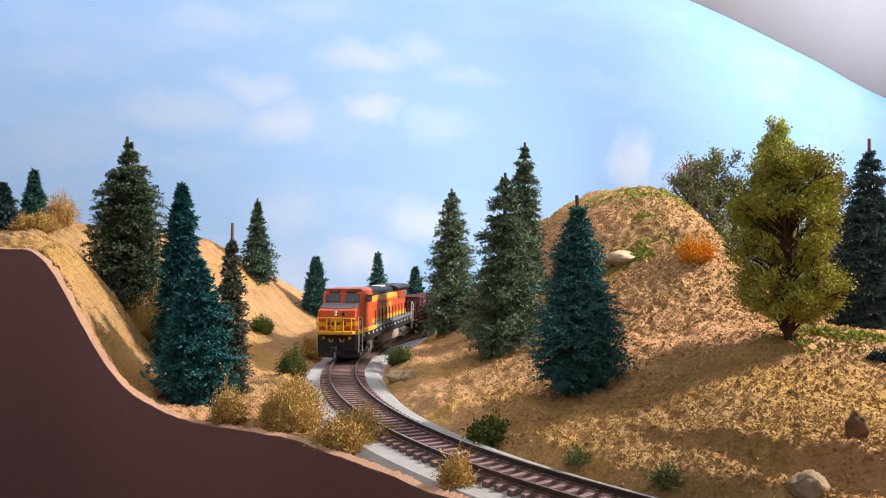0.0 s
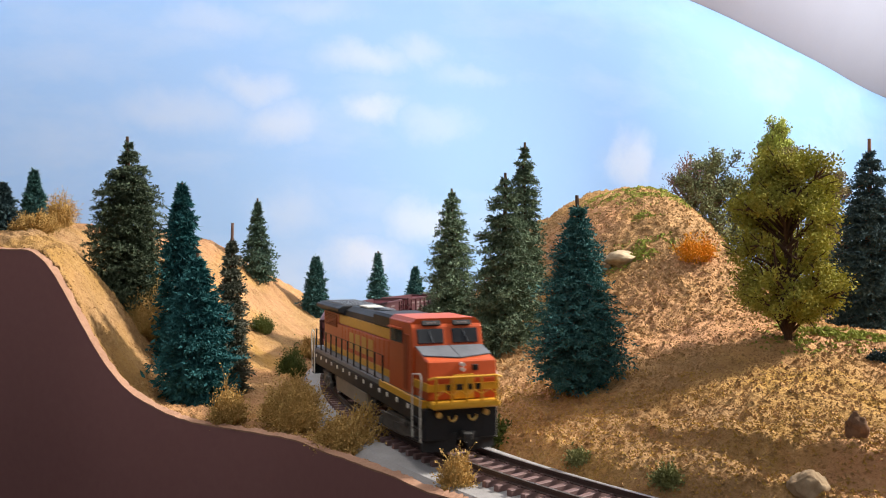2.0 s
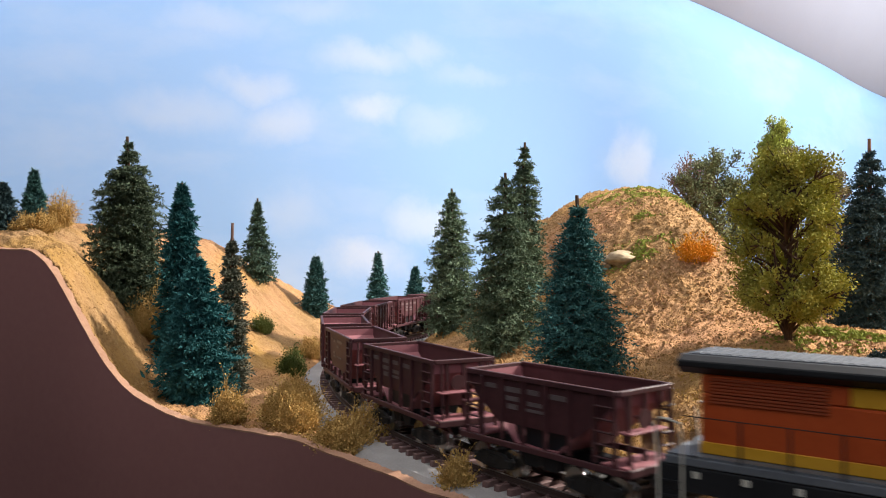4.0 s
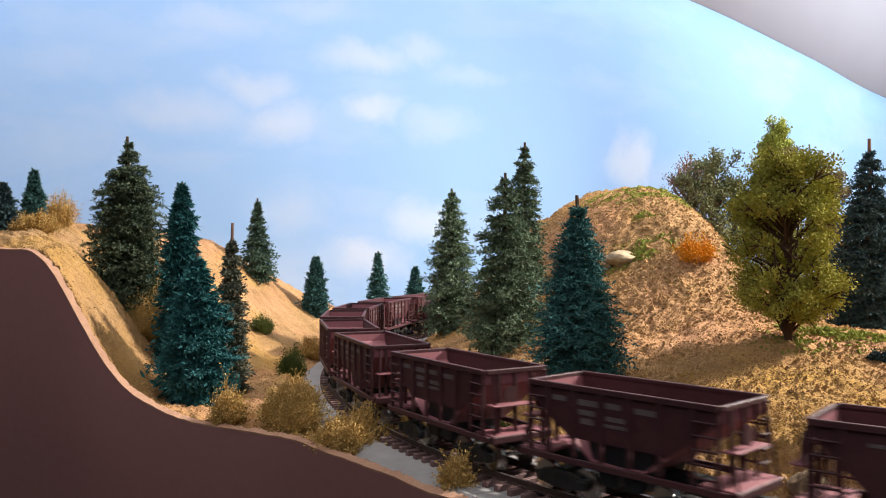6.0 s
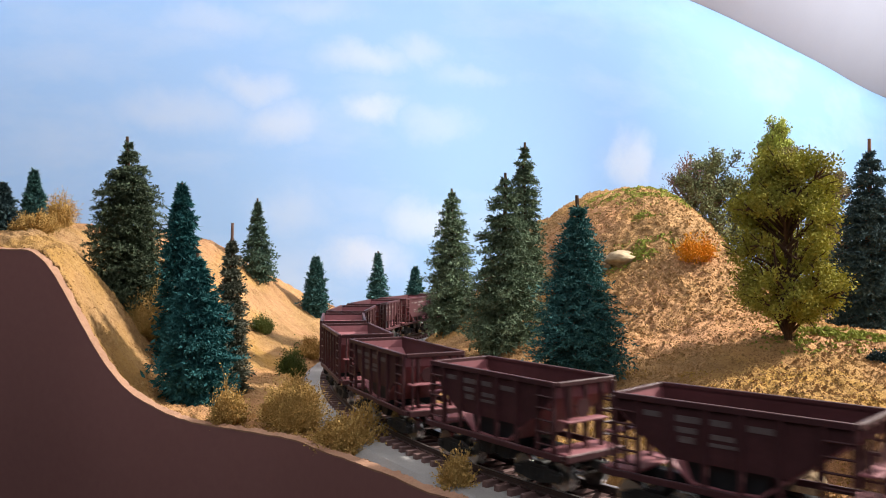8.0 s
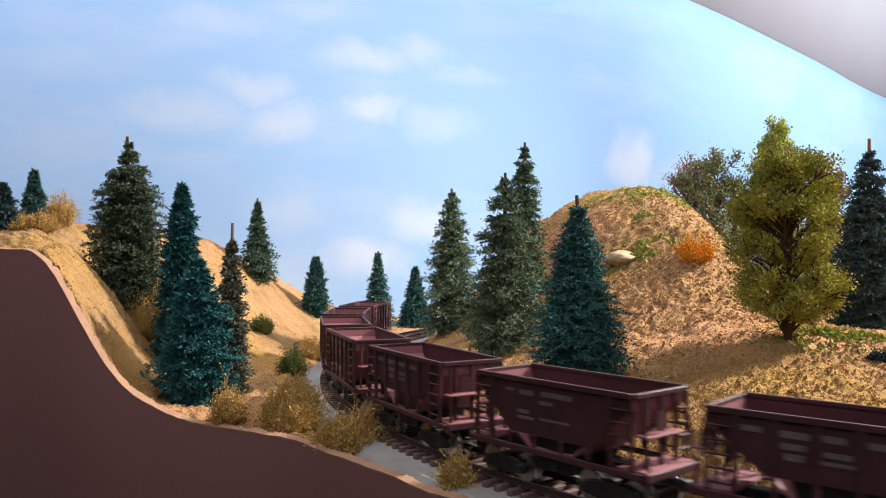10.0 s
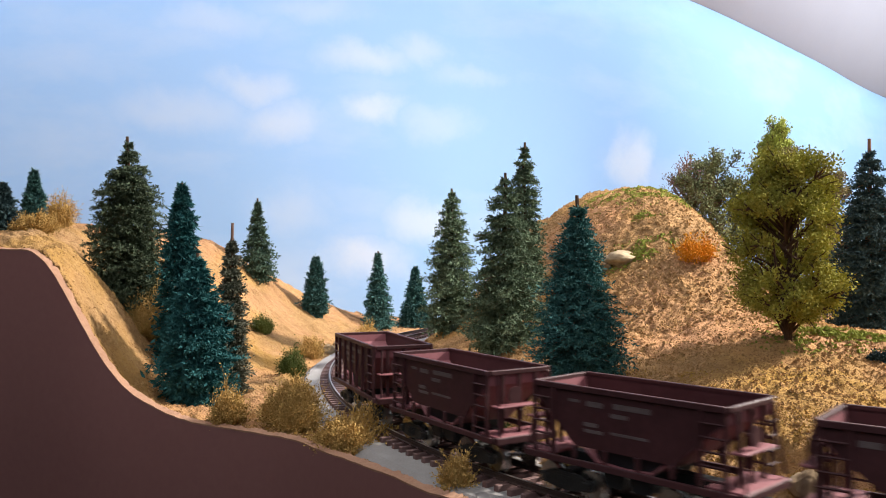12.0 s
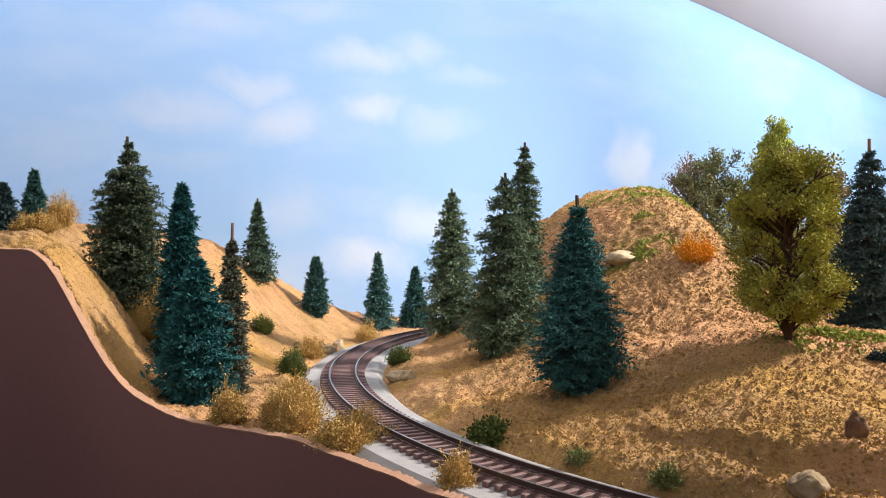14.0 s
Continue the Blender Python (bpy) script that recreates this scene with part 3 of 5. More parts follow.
def conifer(x, y, height, radius, mat, seed, label, shape=SPRUCE, whorls=17, bark=BARK, bare=0.05, base=0.02, sag=0.20, step=0.0010, needle=0.0021, shelf=0.20, strays=0.04, leader=0.0009, lean=0.0):
    """A spruce: tapered trunk and whorls of sagging boughs, each with side twigs set about with short needles."""
    rng = np.random.RandomState(seed)
    tree = empty("conifer", pose(x, y, float(land_z(x, y)[0]) - 0.001, 0, lean, rng.uniform(0, 360)), label, "tree", "conifers")
    part("trunk", taper(height, radius * 0.085 + 0.0006, leader, random.Random(seed)), bark, tree)
    ts, rs = zip(*shape)
    whorls = int(whorls * 1.55)
    boughs, cs, ws, inner, spray = [], [], [], [], []
    lob = rng.uniform(0, 6.28, 4)
    for w in range(whorls):
        share = (w + rng.uniform(-0.25, 0.25)) / (whorls - 1)
        t = base + (1 - base - bare) * min(max(share, 0), 1)
        wide = radius * float(np.interp(share, ts, rs)) * (1 + shelf * math.sin(w * 2.4 + lob[0]) * 0.5 + rng.uniform(-shelf, shelf) * 0.4)
        count = max(7, int(9 + 9 * wide / 0.02))
        for k in range(count):
            az = 6.2832 * (k + rng.uniform(-0.45, 0.45)) / count + w * 1.9
            ln = wide * rng.uniform(0.66, 1.12) * (1 + 0.12 * math.sin(az * 2 + lob[1]) + 0.09 * math.sin(az * 3 + lob[2] + t * 5))
            if rng.rand() < strays:
                ln *= 1.28
            z0 = height * t + rng.uniform(-0.3, 0.3) * height / whorls
            out = np.array([math.cos(az), math.sin(az), 0.0])
            across = np.array([-out[1], out[0], 0.0])
            fall = sag * rng.uniform(0.4, 1.6)
            lines = [(np.array([0, 0, z0]) + out * ln * 0.12, out * ln * 0.88 + np.array([0, 0, -fall * ln]))]
            for q in np.arange(0.35, 0.97, 0.13):
                side = -1 if rng.rand() < 0.5 else 1
                root = np.array([0, 0, z0 - fall * ln * q]) + out * ln * q
                lines.append((root, (out * 0.75 + across * side * rng.uniform(0.5, 1.0) + np.array([0, 0, rng.uniform(-0.45, 0.35)])) * ln * rng.uniform(0.22, 0.40)))
            for a, v in lines:
                long_ = np.linalg.norm(v)
                m = max(2, int(long_ / step))
                q = rng.uniform(0, 1, (m * 3, 1))
                cs.append(a + v * q + rng.normal(size=(m * 3, 3)) * 0.00025)
                ws.append(np.tile(v / (long_ + 1e-9), (m * 3, 1)) * 0.75 + rng.normal(size=(m * 3, 3)) * 0.62)
            # broad sprays that fill the inside of the crown
            m = 10 + int(ln / step * 1.3)
            q = rng.uniform(0.10, 0.85, (m, 1))
            inner.append(np.array([0, 0, z0]) + (out * ln + np.array([0, 0, -fall * ln])) * q + rng.normal(size=(m, 3)) * np.array([0.15, 0.15, 0.12]) * ln)
            spray.append(np.tile(out, (m, 1)) * 0.6 + rng.normal(size=(m, 3)) * 0.6)
            if rng.rand() < 0.35:
                boughs.append([(0, 0, z0), tuple(np.array([0, 0, z0 - fall * ln * 0.5]) + out * ln * 0.5), tuple(np.array([0, 0, z0 - fall * ln]) + out * ln * 0.98)])
    cs, ws = np.vstack(cs), np.vstack(ws)
    v = [tuft_faces(rng, cs, ws, needle, needle * 0.15), tuft_faces(rng, np.vstack(inner), np.vstack(spray), needle * 1.5, needle * 0.28)]
    quads("crown", np.vstack(v), mat, 4, tree)
    part("branchwork", rods(boughs, [0.0006, 0.0004, 0.00012], 4), bark, tree)
    return tree


TALL = (0.55, 0.90, 1.0, 0.80, 0.50, 0.12)
ROUND = (0.60, 0.95, 1.0, 0.86, 0.68, 0.36)


def broadleaf(x, y, height, wide, mat, seed, label, leaf=0.0045, count=5200, crown_low=0.2, shape=1.0, limbs=64, bark=BARK, crown=TALL):
    """A leafy tree or tall shrub: forked stems, limbs, and a loose crown of leaf clumps with gaps."""
    rng = np.random.RandomState(seed)
    tree = empty("broadleaf_tree", pose(x, y, float(land_z(x, y)[0]) - 0.001), label, "tree")
    stems = []
    for k in range(4):
        az = k * 1.7 + rng.uniform(-0.4, 0.4)
        r = wide * (0.12 if k == 0 else 0.42)
        top = height * (0.93 if k == 0 else rng.uniform(0.5, 0.7))
        stems.append([(0.0006 * k, 0, 0), (r * 0.3 * math.cos(az), r * 0.3 * math.sin(az), top * 0.28), (r * 0.7 * math.cos(az), r * 0.7 * math.sin(az), top * 0.62), (r * math.cos(az), r * math.sin(az), top)])
    part("trunk", rods(stems, [0.0012, 0.0010, 0.0008, 0.0004], 7), bark, tree)
    lines, clumps = [], []
    for k in range(limbs):
        t = crown_low + (0.97 - crown_low) * rng.rand() ** 0.9
        az = rng.uniform(0, 6.28)
        u = (t - crown_low) / (1 - crown_low)
        r = wide * float(np.interp(u, (0, 0.15, 0.40, 0.65, 0.85, 1), crown)) * rng.uniform(0.55, 1.08) * shape
        z0 = max(0.04, t - 0.18) * height
        end = np.array([r * math.cos(az), r * math.sin(az), t * height + rng.uniform(-0.03, 0.03) * height])
        mid = np.array([r * 0.45 * math.cos(az + 0.2), r * 0.45 * math.sin(az + 0.2), z0 + 0.6 * (end[2] - z0)])
        lines.append([(0, 0, z0), tuple(mid), tuple(end)])
        for q in (0.35, 0.65, 0.9, 1.0):
            clumps.append(mid + (end - mid) * q + rng.normal(size=3) * wide * 0.08)
        for _ in range(3):
            tip = end + rng.normal(size=3) * wide * 0.11
            lines.append([tuple(mid + (end - mid) * 0.6), tuple((mid + end + tip) / 3), tuple(tip)])
    part("branchwork", rods(lines, [0.0010, 0.0006, 0.00022], 4), bark, tree)
    clumps = np.array(clumps)
    i = rng.randint(0, len(clumps), count)
    c = clumps[i] + rng.normal(size=(count, 3)) * wide * 0.085 * np.array([1, 1, 0.8])
    w = rng.normal(size=(count, 3)) + (clumps[i] - np.array([0, 0, height * 0.55])) / wide * 0.5
    quads("crown", tuft_faces(rng, c, w, leaf, leaf * 0.33), mat, 4, tree)
    return tree


def shrub(x, y, height, wide, mat, seed, label, stems=150, leaf=0.0012, leaves=11, category="bush", spread=0.85, fleck=None, up=0.95, name="bush"):
    """A tuft: thin wiry stems from one root, some standing proud, with small leaves along them."""
    rng = np.random.RandomState(seed)
    bush = empty(name, pose(x, y, float(land_z(x, y)[0]) - 0.0015), label, category)
    v, cs, ws = [], [], []
    lobes = rng.uniform(0.65, 1.15, 7)
    for k in range(stems):
        az, el = rng.uniform(0, 6.28), rng.uniform(0, 1) ** 0.8
        lobe = lobes[int(az / 6.2832 * 7) % 7]
        root = np.array([math.cos(az), math.sin(az), 0]) * wide * 0.5 * rng.rand() ** 0.5
        out = np.array([math.cos(az), math.sin(az), 0]) * wide * spread * el * lobe
        ht = height * up * lobe * rng.uniform(0.45, 1.12) * math.sqrt(max(0.10, 1 - 0.8 * el * el))
        if rng.rand() < 0.06:
            ht *= 1.3
        a, c = root, root * 0.6 + out + np.array([0, 0, ht])
        b = (a + c) / 2 + np.array([0, 0, ht * 0.12]) + rng.normal(size=3) * wide * 0.08
        side = np.cross(c - a, rng.normal(size=3))
        side = side / (np.linalg.norm(side) + 1e-9) * 0.00016
        v += [a - side, a + side, b + side, b - side, b - side, b + side, c + side * 0.4, c - side * 0.4]
        for _ in range(3):
            q0 = b + (c - b) * rng.uniform(0, 0.8)
            q1 = q0 + (c - a) * 0.22 + rng.normal(size=3) * height * 0.10
            v += [q0 - side * 0.7, q0 + side * 0.7, q1 + side * 0.3, q1 - side * 0.3]
            cs.append(q0 + (q1 - q0) * rng.uniform(0.3, 1.1, (3, 1)))
            ws.append(np.tile((q1 - q0) / (np.linalg.norm(q1 - q0) + 1e-9), (3, 1)) + rng.normal(size=(3, 3)) * 0.6)
        q = rng.uniform(0.2, 1.05, leaves)[:, None]
        cs.append(a + (c - a) * q + np.array([0, 0, 1]) * ht * 0.4 * q * (1 - q) + rng.normal(size=(leaves, 3)) * leaf)
        ws.append((c - a)[None] / (np.linalg.norm(c - a) + 1e-9) + rng.normal(size=(leaves, 3)) * 0.6)
    quads("stem_tuft", np.array(v), fleck or mat, 4, bush)
    quads("foliage", tuft_faces(rng, np.vstack(cs), np.vstack(ws), leaf, leaf * 0.30), mat, 4, bush)
    return bush


def rock(x, y, sx, sy, sz, seed, label, turn=0, sink=0.25, mat=None):
    bm = bmesh.new()
    bmesh.ops.create_icosphere(bm, subdivisions=4, radius=1)
    rng = random.Random(seed)
    cuts = [(Vector((rng.uniform(-1, 1), rng.uniform(-1, 1), rng.uniform(-0.6, 1))).normalized(), rng.uniform(0.62, 0.9)) for _ in range(11)]
    for vtx in bm.verts:
        p = vtx.co
        for nrm, d in cuts:
            over = p.dot(nrm) - d
            if over > 0:
                p -= nrm * over * 0.92
        p += p.normalized() * (0.17 * noise.fractal(p * 1.7 + Vector((seed, 0, 0)), 1, 2, 5) + 0.05 * noise.noise(p * 6))
        vtx.co = Vector((p.x * sx, p.y * sy, p.z * sz))
    me = bpy.data.meshes.new("rock")
    bm.to_mesh(me)
    bm.free()
    me.materials.append(mat or ROCK)
    me.polygons.foreach_set("use_smooth", [True] * len(me.polygons))
    ob = new("rock", me)
    ob.matrix_basis = pose(x, y, float(land_z(x, y)[0]) + sz * (1 - 2 * sink) * 0.7, 0, 0, turn)
    return tagged(ob, label, "rock")


def build_plants():
    conifer(-0.1998, 0.520, 0.1080, 0.0255, DARK_GREEN, 11, "tall dark green model spruce on the turf slope", FULL, 15, shelf=0.26, step=0.0007, needle=0.0021, sag=0.30, bare=0.05)
    conifer(-0.1577, 0.495, 0.1179, 0.0146, TEAL, 12, "slim teal model spruce behind a shorter one", SLIM, 26, shelf=0.08, sag=0.10, bare=0.02, needle=0.0026)
    conifer(-0.1353, 0.452, 0.0850, 0.0190, TEAL, 13, "bushy teal model spruce near the fascia edge", EGG, 19, shelf=0.14, sag=0.10, needle=0.0026, strays=0.10, bare=0.05)
    conifer(-0.1212, 0.470, 0.1004, 0.0105, BROWN_GREEN, 14, "thin sparse spruce with a bare brown tip", SLIM, 19, bark=BARK_PALE, bare=0.11, shelf=0.25, strays=0.15, leader=0.0008)
    conifer(-0.1844, 0.815, 0.0801, 0.0180, FAR_GREEN, 15, "small dark green spruce on the hill crest", CONE, 11, shelf=0.35, step=0.0016, needle=0.0030, bare=0.07)
    conifer(-0.1303, 0.840, 0.0600, 0.0120, FAR_TEAL, 16, "tiny teal spruce on the hillside", EGG, 14, step=0.0016, needle=0.0030, bare=0.02)
    conifer(-0.0718, 0.905, 0.0843, 0.0185, FAR_TEAL, 17, "pointed teal spruce before the sky backdrop", CONE, 15, shelf=0.25, step=0.0018, needle=0.0030, bare=0.06)
    conifer(-0.0316, 0.935, 0.0706, 0.0205, FAR_TEAL, 18, "teal spruce beside the far track bend", CONE, 15, step=0.0018, needle=0.0032, bare=0.04)
    conifer(0.0077, 0.700, 0.1214, 0.0232, GREY_GREEN, 19, "dense green spruce at the foot of the hill", SPRUCE, 16, shelf=0.26, step=0.0012, needle=0.0026)
    conifer(0.0410, 0.545, 0.1182, 0.0290, GREY_GREEN, 20, "broad green spruce with ragged lower branches", SPRUCE, 14, shelf=0.28, strays=0.12, step=0.0010, needle=0.0022)
    conifer(0.0626, 0.630, 0.1208, 0.0185, GREY_GREEN, 21, "tall green spruce behind a broader one", SPRUCE, 16, shelf=0.22, step=0.0012, needle=0.0024)
    conifer(0.0676, 0.410, 0.0962, 0.0232, DEEP_TEAL, 22, "compact deep teal spruce on the turf slope", EGG, 23, shelf=0.12, sag=0.15, step=0.0009, needle=0.0018, bare=0.07)
    conifer(0.3640, 0.700, 0.1700, 0.0370, BLUE_DARK, 23, "large blue-black spruce with a bare tip", SPRUCE, 17, bark=BARK_PALE, bare=0.08, shelf=0.25, strays=0.12, step=0.0014, needle=0.0028, leader=0.0014)
    conifer(-0.3016, 0.560, 0.0334, 0.0112, BLUE_DARK, 24, "small dark spruce at the hilltop", EGG, 10, step=0.0014, needle=0.0025)
    conifer(-0.3196, 0.640, 0.0452, 0.0125, FAR_TEAL, 25, "small teal spruce on the hilltop", CONE, 12, step=0.0015, needle=0.0028)
    broadleaf(0.1811, 0.432, 0.1007, 0.0300, OLIVE, 31, "olive-green leafy tree with a forked trunk", count=54000, leaf=0.0016, crown_low=0.17, limbs=90, crown=ROUND)
    broadleaf(0.3488, 0.860, 0.2156, 0.0270, YELLOW_GREEN, 32, "yellow-green tree standing behind others", count=16000, leaf=0.0028, crown_low=0.45, limbs=80)
    broadleaf(0.2802, 0.850, 0.1685, 0.0400, MOSS, 33, "wide dull green shrub behind the knoll", count=26000, leaf=0.0026, crown_low=0.25, limbs=100, shape=1.3, crown=ROUND)
    broadleaf(0.2628, 0.870, 0.1760, 0.0330, MAUVE, 34, "dry mauve-brown twiggy shrub", count=5000, leaf=0.0020, crown_low=0.45, limbs=110, bark=MAUVE_TWIG)
    broadleaf(0.3520, 0.840, 0.1850, 0.0385, SAGE_BROWN, 35, "dry olive-brown tree among the shrubs", count=20000, leaf=0.0026, crown_low=0.15, limbs=110)
    broadleaf(0.3860, 0.810, 0.1480, 0.0240, SAGE_BROWN, 36, "thin olive-brown shrub beside a dark spruce", count=7000, leaf=0.0026, crown_low=0.3, limbs=90, bark=MAUVE_TWIG)
    shrub(0.1758, 0.570, 0.0200, 0.0165, ORANGE_LEAF, 41, "bright orange autumn bush on the hill", leaf=0.0016, stems=130, leaves=9)
    shrub(-0.1801, 0.505, 0.0283, 0.0161, STRAW, 42, "round straw-coloured dry bush", stems=520, leaves=20)
    shrub(-0.1055, 0.402, 0.0198, 0.0092, STRAW, 43, "straw-coloured grass tuft by the board edge", stems=260, leaves=14)
    shrub(-0.0749, 0.402, 0.0217, 0.0162, STRAW, 44, "spreading straw-coloured bush beside the track", stems=520, leaves=20)
    shrub(-0.0440, 0.366, 0.0190, 0.0185, STRAW, 45, "airy straw-coloured bush at the fascia edge", stems=420, leaves=14)
    shrub(-0.0699, 0.392, 0.0173, 0.0116, STRAW, 58, "loose straw-coloured bush by the roadbed", stems=360, leaves=16)
    shrub(-0.0419, 0.355, 0.0135, 0.0064, STRAW, 59, "wispy straw-coloured tuft at the fascia edge", stems=200, leaves=12)
    shrub(-0.0762, 0.440, 0.0201, 0.0079, STRAW, 60, "pale straw tuft beside the roadbed", stems=200, leaves=12)
    shrub(0.0053, 0.296, 0.0166, 0.0068, STRAW, 46, "small straw-coloured tuft at the fascia edge", stems=170, leaves=11)
    shrub(-0.1034, 0.564, 0.0205, 0.0104, GREEN_BUSH, 47, "small green bush beside the roadbed", stems=220, leaves=14)
    shrub(-0.1057, 0.661, 0.0178, 0.0113, STRAW, 48, "straw-coloured tuft beside the roadbed", stems=200, leaves=12)
    shrub(-0.1499, 0.686, 0.0162, 0.0104, GREEN_BUSH, 49, "little green bush on the hillside", stems=160, leaves=12)
    shrub(-0.0756, 0.813, 0.0191, 0.0133, STRAW, 50, "pale straw tuft by the far bend", stems=170, leaves=12)
    shrub(-0.0317, 0.589, 0.0138, 0.0101, GREEN_BUSH, 51, "green bush beside the rocks", stems=200, leaves=12)
    shrub(0.0208, 0.368, 0.0114, 0.0087, GREEN_BUSH, 52, "dark green grass tuft beside the rails", stems=220, leaves=10, leaf=0.0022, up=0.9)
    shrub(0.0525, 0.320, 0.0060, 0.0047, SAGE, 55, "small grey-green tuft beside the rails", stems=90)
    shrub(0.0790, 0.288, 0.0060, 0.0061, SAGE, 56, "low green tuft at the foot of the bank", stems=120)
    shrub(-0.2697, 0.540, 0.0123, 0.0142, STRAW, 53, "wide straw-coloured bush on the hilltop", stems=460, leaves=18)
    shrub(-0.2805, 0.600, 0.0228, 0.0124, STRAW, 54, "twiggy straw-coloured bush on the hilltop", stems=260, leaves=12)
    shrub(0.2139, 0.400, 0.0060, 0.0066, BLUE_DARK, 57, "small dark sapling on the bank", stems=120, leaves=12)
    rock(-0.0292, 0.5367, 0.0089, 0.0067, 0.0055, 61, "pale tan plaster rock beside the track")
    rock(-0.0225, 0.5277, 0.0047, 0.0035, 0.0045, 65, "small pale rock beside a larger one")
    rock(0.1300, 0.5977, 0.0145, 0.0095, 0.0060, 62, "large pale boulder on the hillside")
    rock(0.1185, 0.5960, 0.0040, 0.0040, 0.0045, 68, "small grey-tan stone beside the boulder", mat=TAN_ROCK)
    rock(-0.0941, 0.7343, 0.0056, 0.0042, 0.0069, 63, "pale tan upright rock by the far roadbed")
    rock(-0.0987, 0.7023, 0.0097, 0.0073, 0.0054, 66, "low tan rock by the far roadbed")
    rock(0.1159, 0.2615, 0.0081, 0.0061, 0.0054, 64, "weathered tan rock at the foot of the bank", sink=0.44, turn=25, mat=TAN_ROCK)
    rock(0.1404, 0.2790, 0.0044, 0.0033, 0.0060, 67, "dark brown pointed rock on the bank", mat=DARK_ROCK)


def in_view_spots(rng, n, x0, x1, y0, y1):
    """Random places on the land, clear of the track."""
    x, y = rng.uniform(x0, x1, n), rng.uniform(y0, y1, n)
    d = track_offset(x, y)
    front = spline(FRONT, 400)
    edge = np.interp(x, front[::-1, 0], front[::-1, 1])
    ok = (np.abs(d) > 0.027) & (y > edge + 0.004)
    return x[ok], y[ok], d[ok]


def crumbs(name, x, y, z, low, high, mat, rng, label, category):
    """Little irregular lumps, six faces each."""
    n = len(x)
    r = rng.uniform(low, high, (n, 1)) * rng.uniform(0.6, 1.2, (n, 1))
    c = np.column_stack([x, y, z])
    a = rng.uniform(0, 6.28, n)
    ring = [c + np.column_stack([np.cos(a + k * 2.094), np.sin(a + k * 2.094), rng.uniform(-0.4, 0.3, n)]) * r * rng.uniform(0.7, 1.3, (n, 1)) for k in range(3)]
    top = c + np.column_stack([rng.uniform(-0.4, 0.4, n), rng.uniform(-0.4, 0.4, n), rng.uniform(0.5, 1.1, n)]) * r
    tris = np.stack([ring[0], ring[1], top, ring[1], ring[2], top, ring[2], ring[0], top], 1)
    tagged(quads(name, tris.reshape(-1, 3), mat, 3), label, category, kind="stuff")


def scatter():
    rng = np.random.RandomState(77)
    xs, ys = [], []
    for n, box_ in ((64000, (0.0, 0.38, 0.24, 0.60)), (16000, (-0.02, 0.28, 0.55, 0.78)), (11000, (-0.24, -0.03, 0.38, 0.58)), (4000, (-0.30, 0.0, 0.55, 0.90))):
        x, y, d = in_view_spots(rng, n, *box_)
        xs.append(x)
        ys.append(y)
    x, y = np.concatenate(xs), np.concatenate(ys)
    hx, hy, _ = in_view_spots(rng, 15000, 0.03, 0.26, 0.48, 0.84)
    crumbs("hill_clumps", hx, hy, land_z(hx, hy), 0.0008, 0.0017, GRIT, rng, "coarse tan turf clumps on the knoll", "ground cover")
    bx, by, _ = in_view_spots(rng, 13000, 0.02, 0.36, 0.24, 0.46)
    crumbs("turf_clumps", bx, by, land_z(bx, by), 0.0005, 0.0013, GRIT, rng, "coarse brown and tan turf clumps on the bank", "ground cover")
    crumbs("turf_crumbs", x, y, land_z(x, y) - 0.0001, 0.0004, 0.0008, GRIT, rng, "scattered tan and brown turf crumbs on the hills", "ground cover")
    # golden turf at the foot of the bank and on the strip before the track
    px, py, pd = in_view_spots(rng, 66000, -0.12, 0.30, 0.24, 0.44)
    ok = ((pd < -0.028) & (pd > -0.115 + 0.09 * value_noise(px, py, 0.02, 21)) & (px > 0.02)) | ((pd > 0.027) & (py < 0.41))
    px, py = px[ok], py[ok]
    crumbs("ochre_turf", px, py, land_z(px, py), 0.0003, 0.0008, GOLD_TURF, rng, "golden ochre turf beside the track", "ground cover")
    # crumbs along the board's front edge
    line = spline(FRONT, 7000, rng.uniform(0.60, 0.80, 7000))
    ex, ey = line[:, 0] + np.abs(rng.normal(size=7000)) * 0.0008, line[:, 1] + np.abs(rng.normal(size=7000)) * 0.0014
    crumbs("edge_crumbs", ex, ey, land_z(ex, ey) + 0.0009, 0.0004, 0.0011, GRIT, rng, "tan crumbs along the fascia's top edge", "ground cover")
    # green turf on the knoll's top and below the leafy tree
    gx, gy = [], []
    for cx, cy, rx, ry, n in ((0.165, 0.715, 0.030, 0.030, 2600), (0.195, 0.690, 0.016, 0.022, 900), (0.140, 0.600, 0.030, 0.012, 1200), (0.160, 0.650, 0.012, 0.008, 200), (0.235, 0.455, 0.035, 0.022, 4200), (0.19, 0.43, 0.02, 0.02, 500), (0.150, 0.74, 0.02, 0.02, 600)):
        gx.append(cx + rng.normal(size=n) * rx * 0.55)
        gy.append(cy + rng.normal(size=n) * ry * 0.55)
    gx, gy = np.concatenate(gx), np.concatenate(gy)
    keep = value_noise(gx, gy, 0.008, 9) > -0.12
    gx, gy = gx[keep], gy[keep]
    crumbs("green_turf", gx, gy, land_z(gx, gy) + 0.0002, 0.0007, 0.0017, TURF, rng, "patches of green ground foam on the knoll", "ground cover")


build_plants()
scatter()

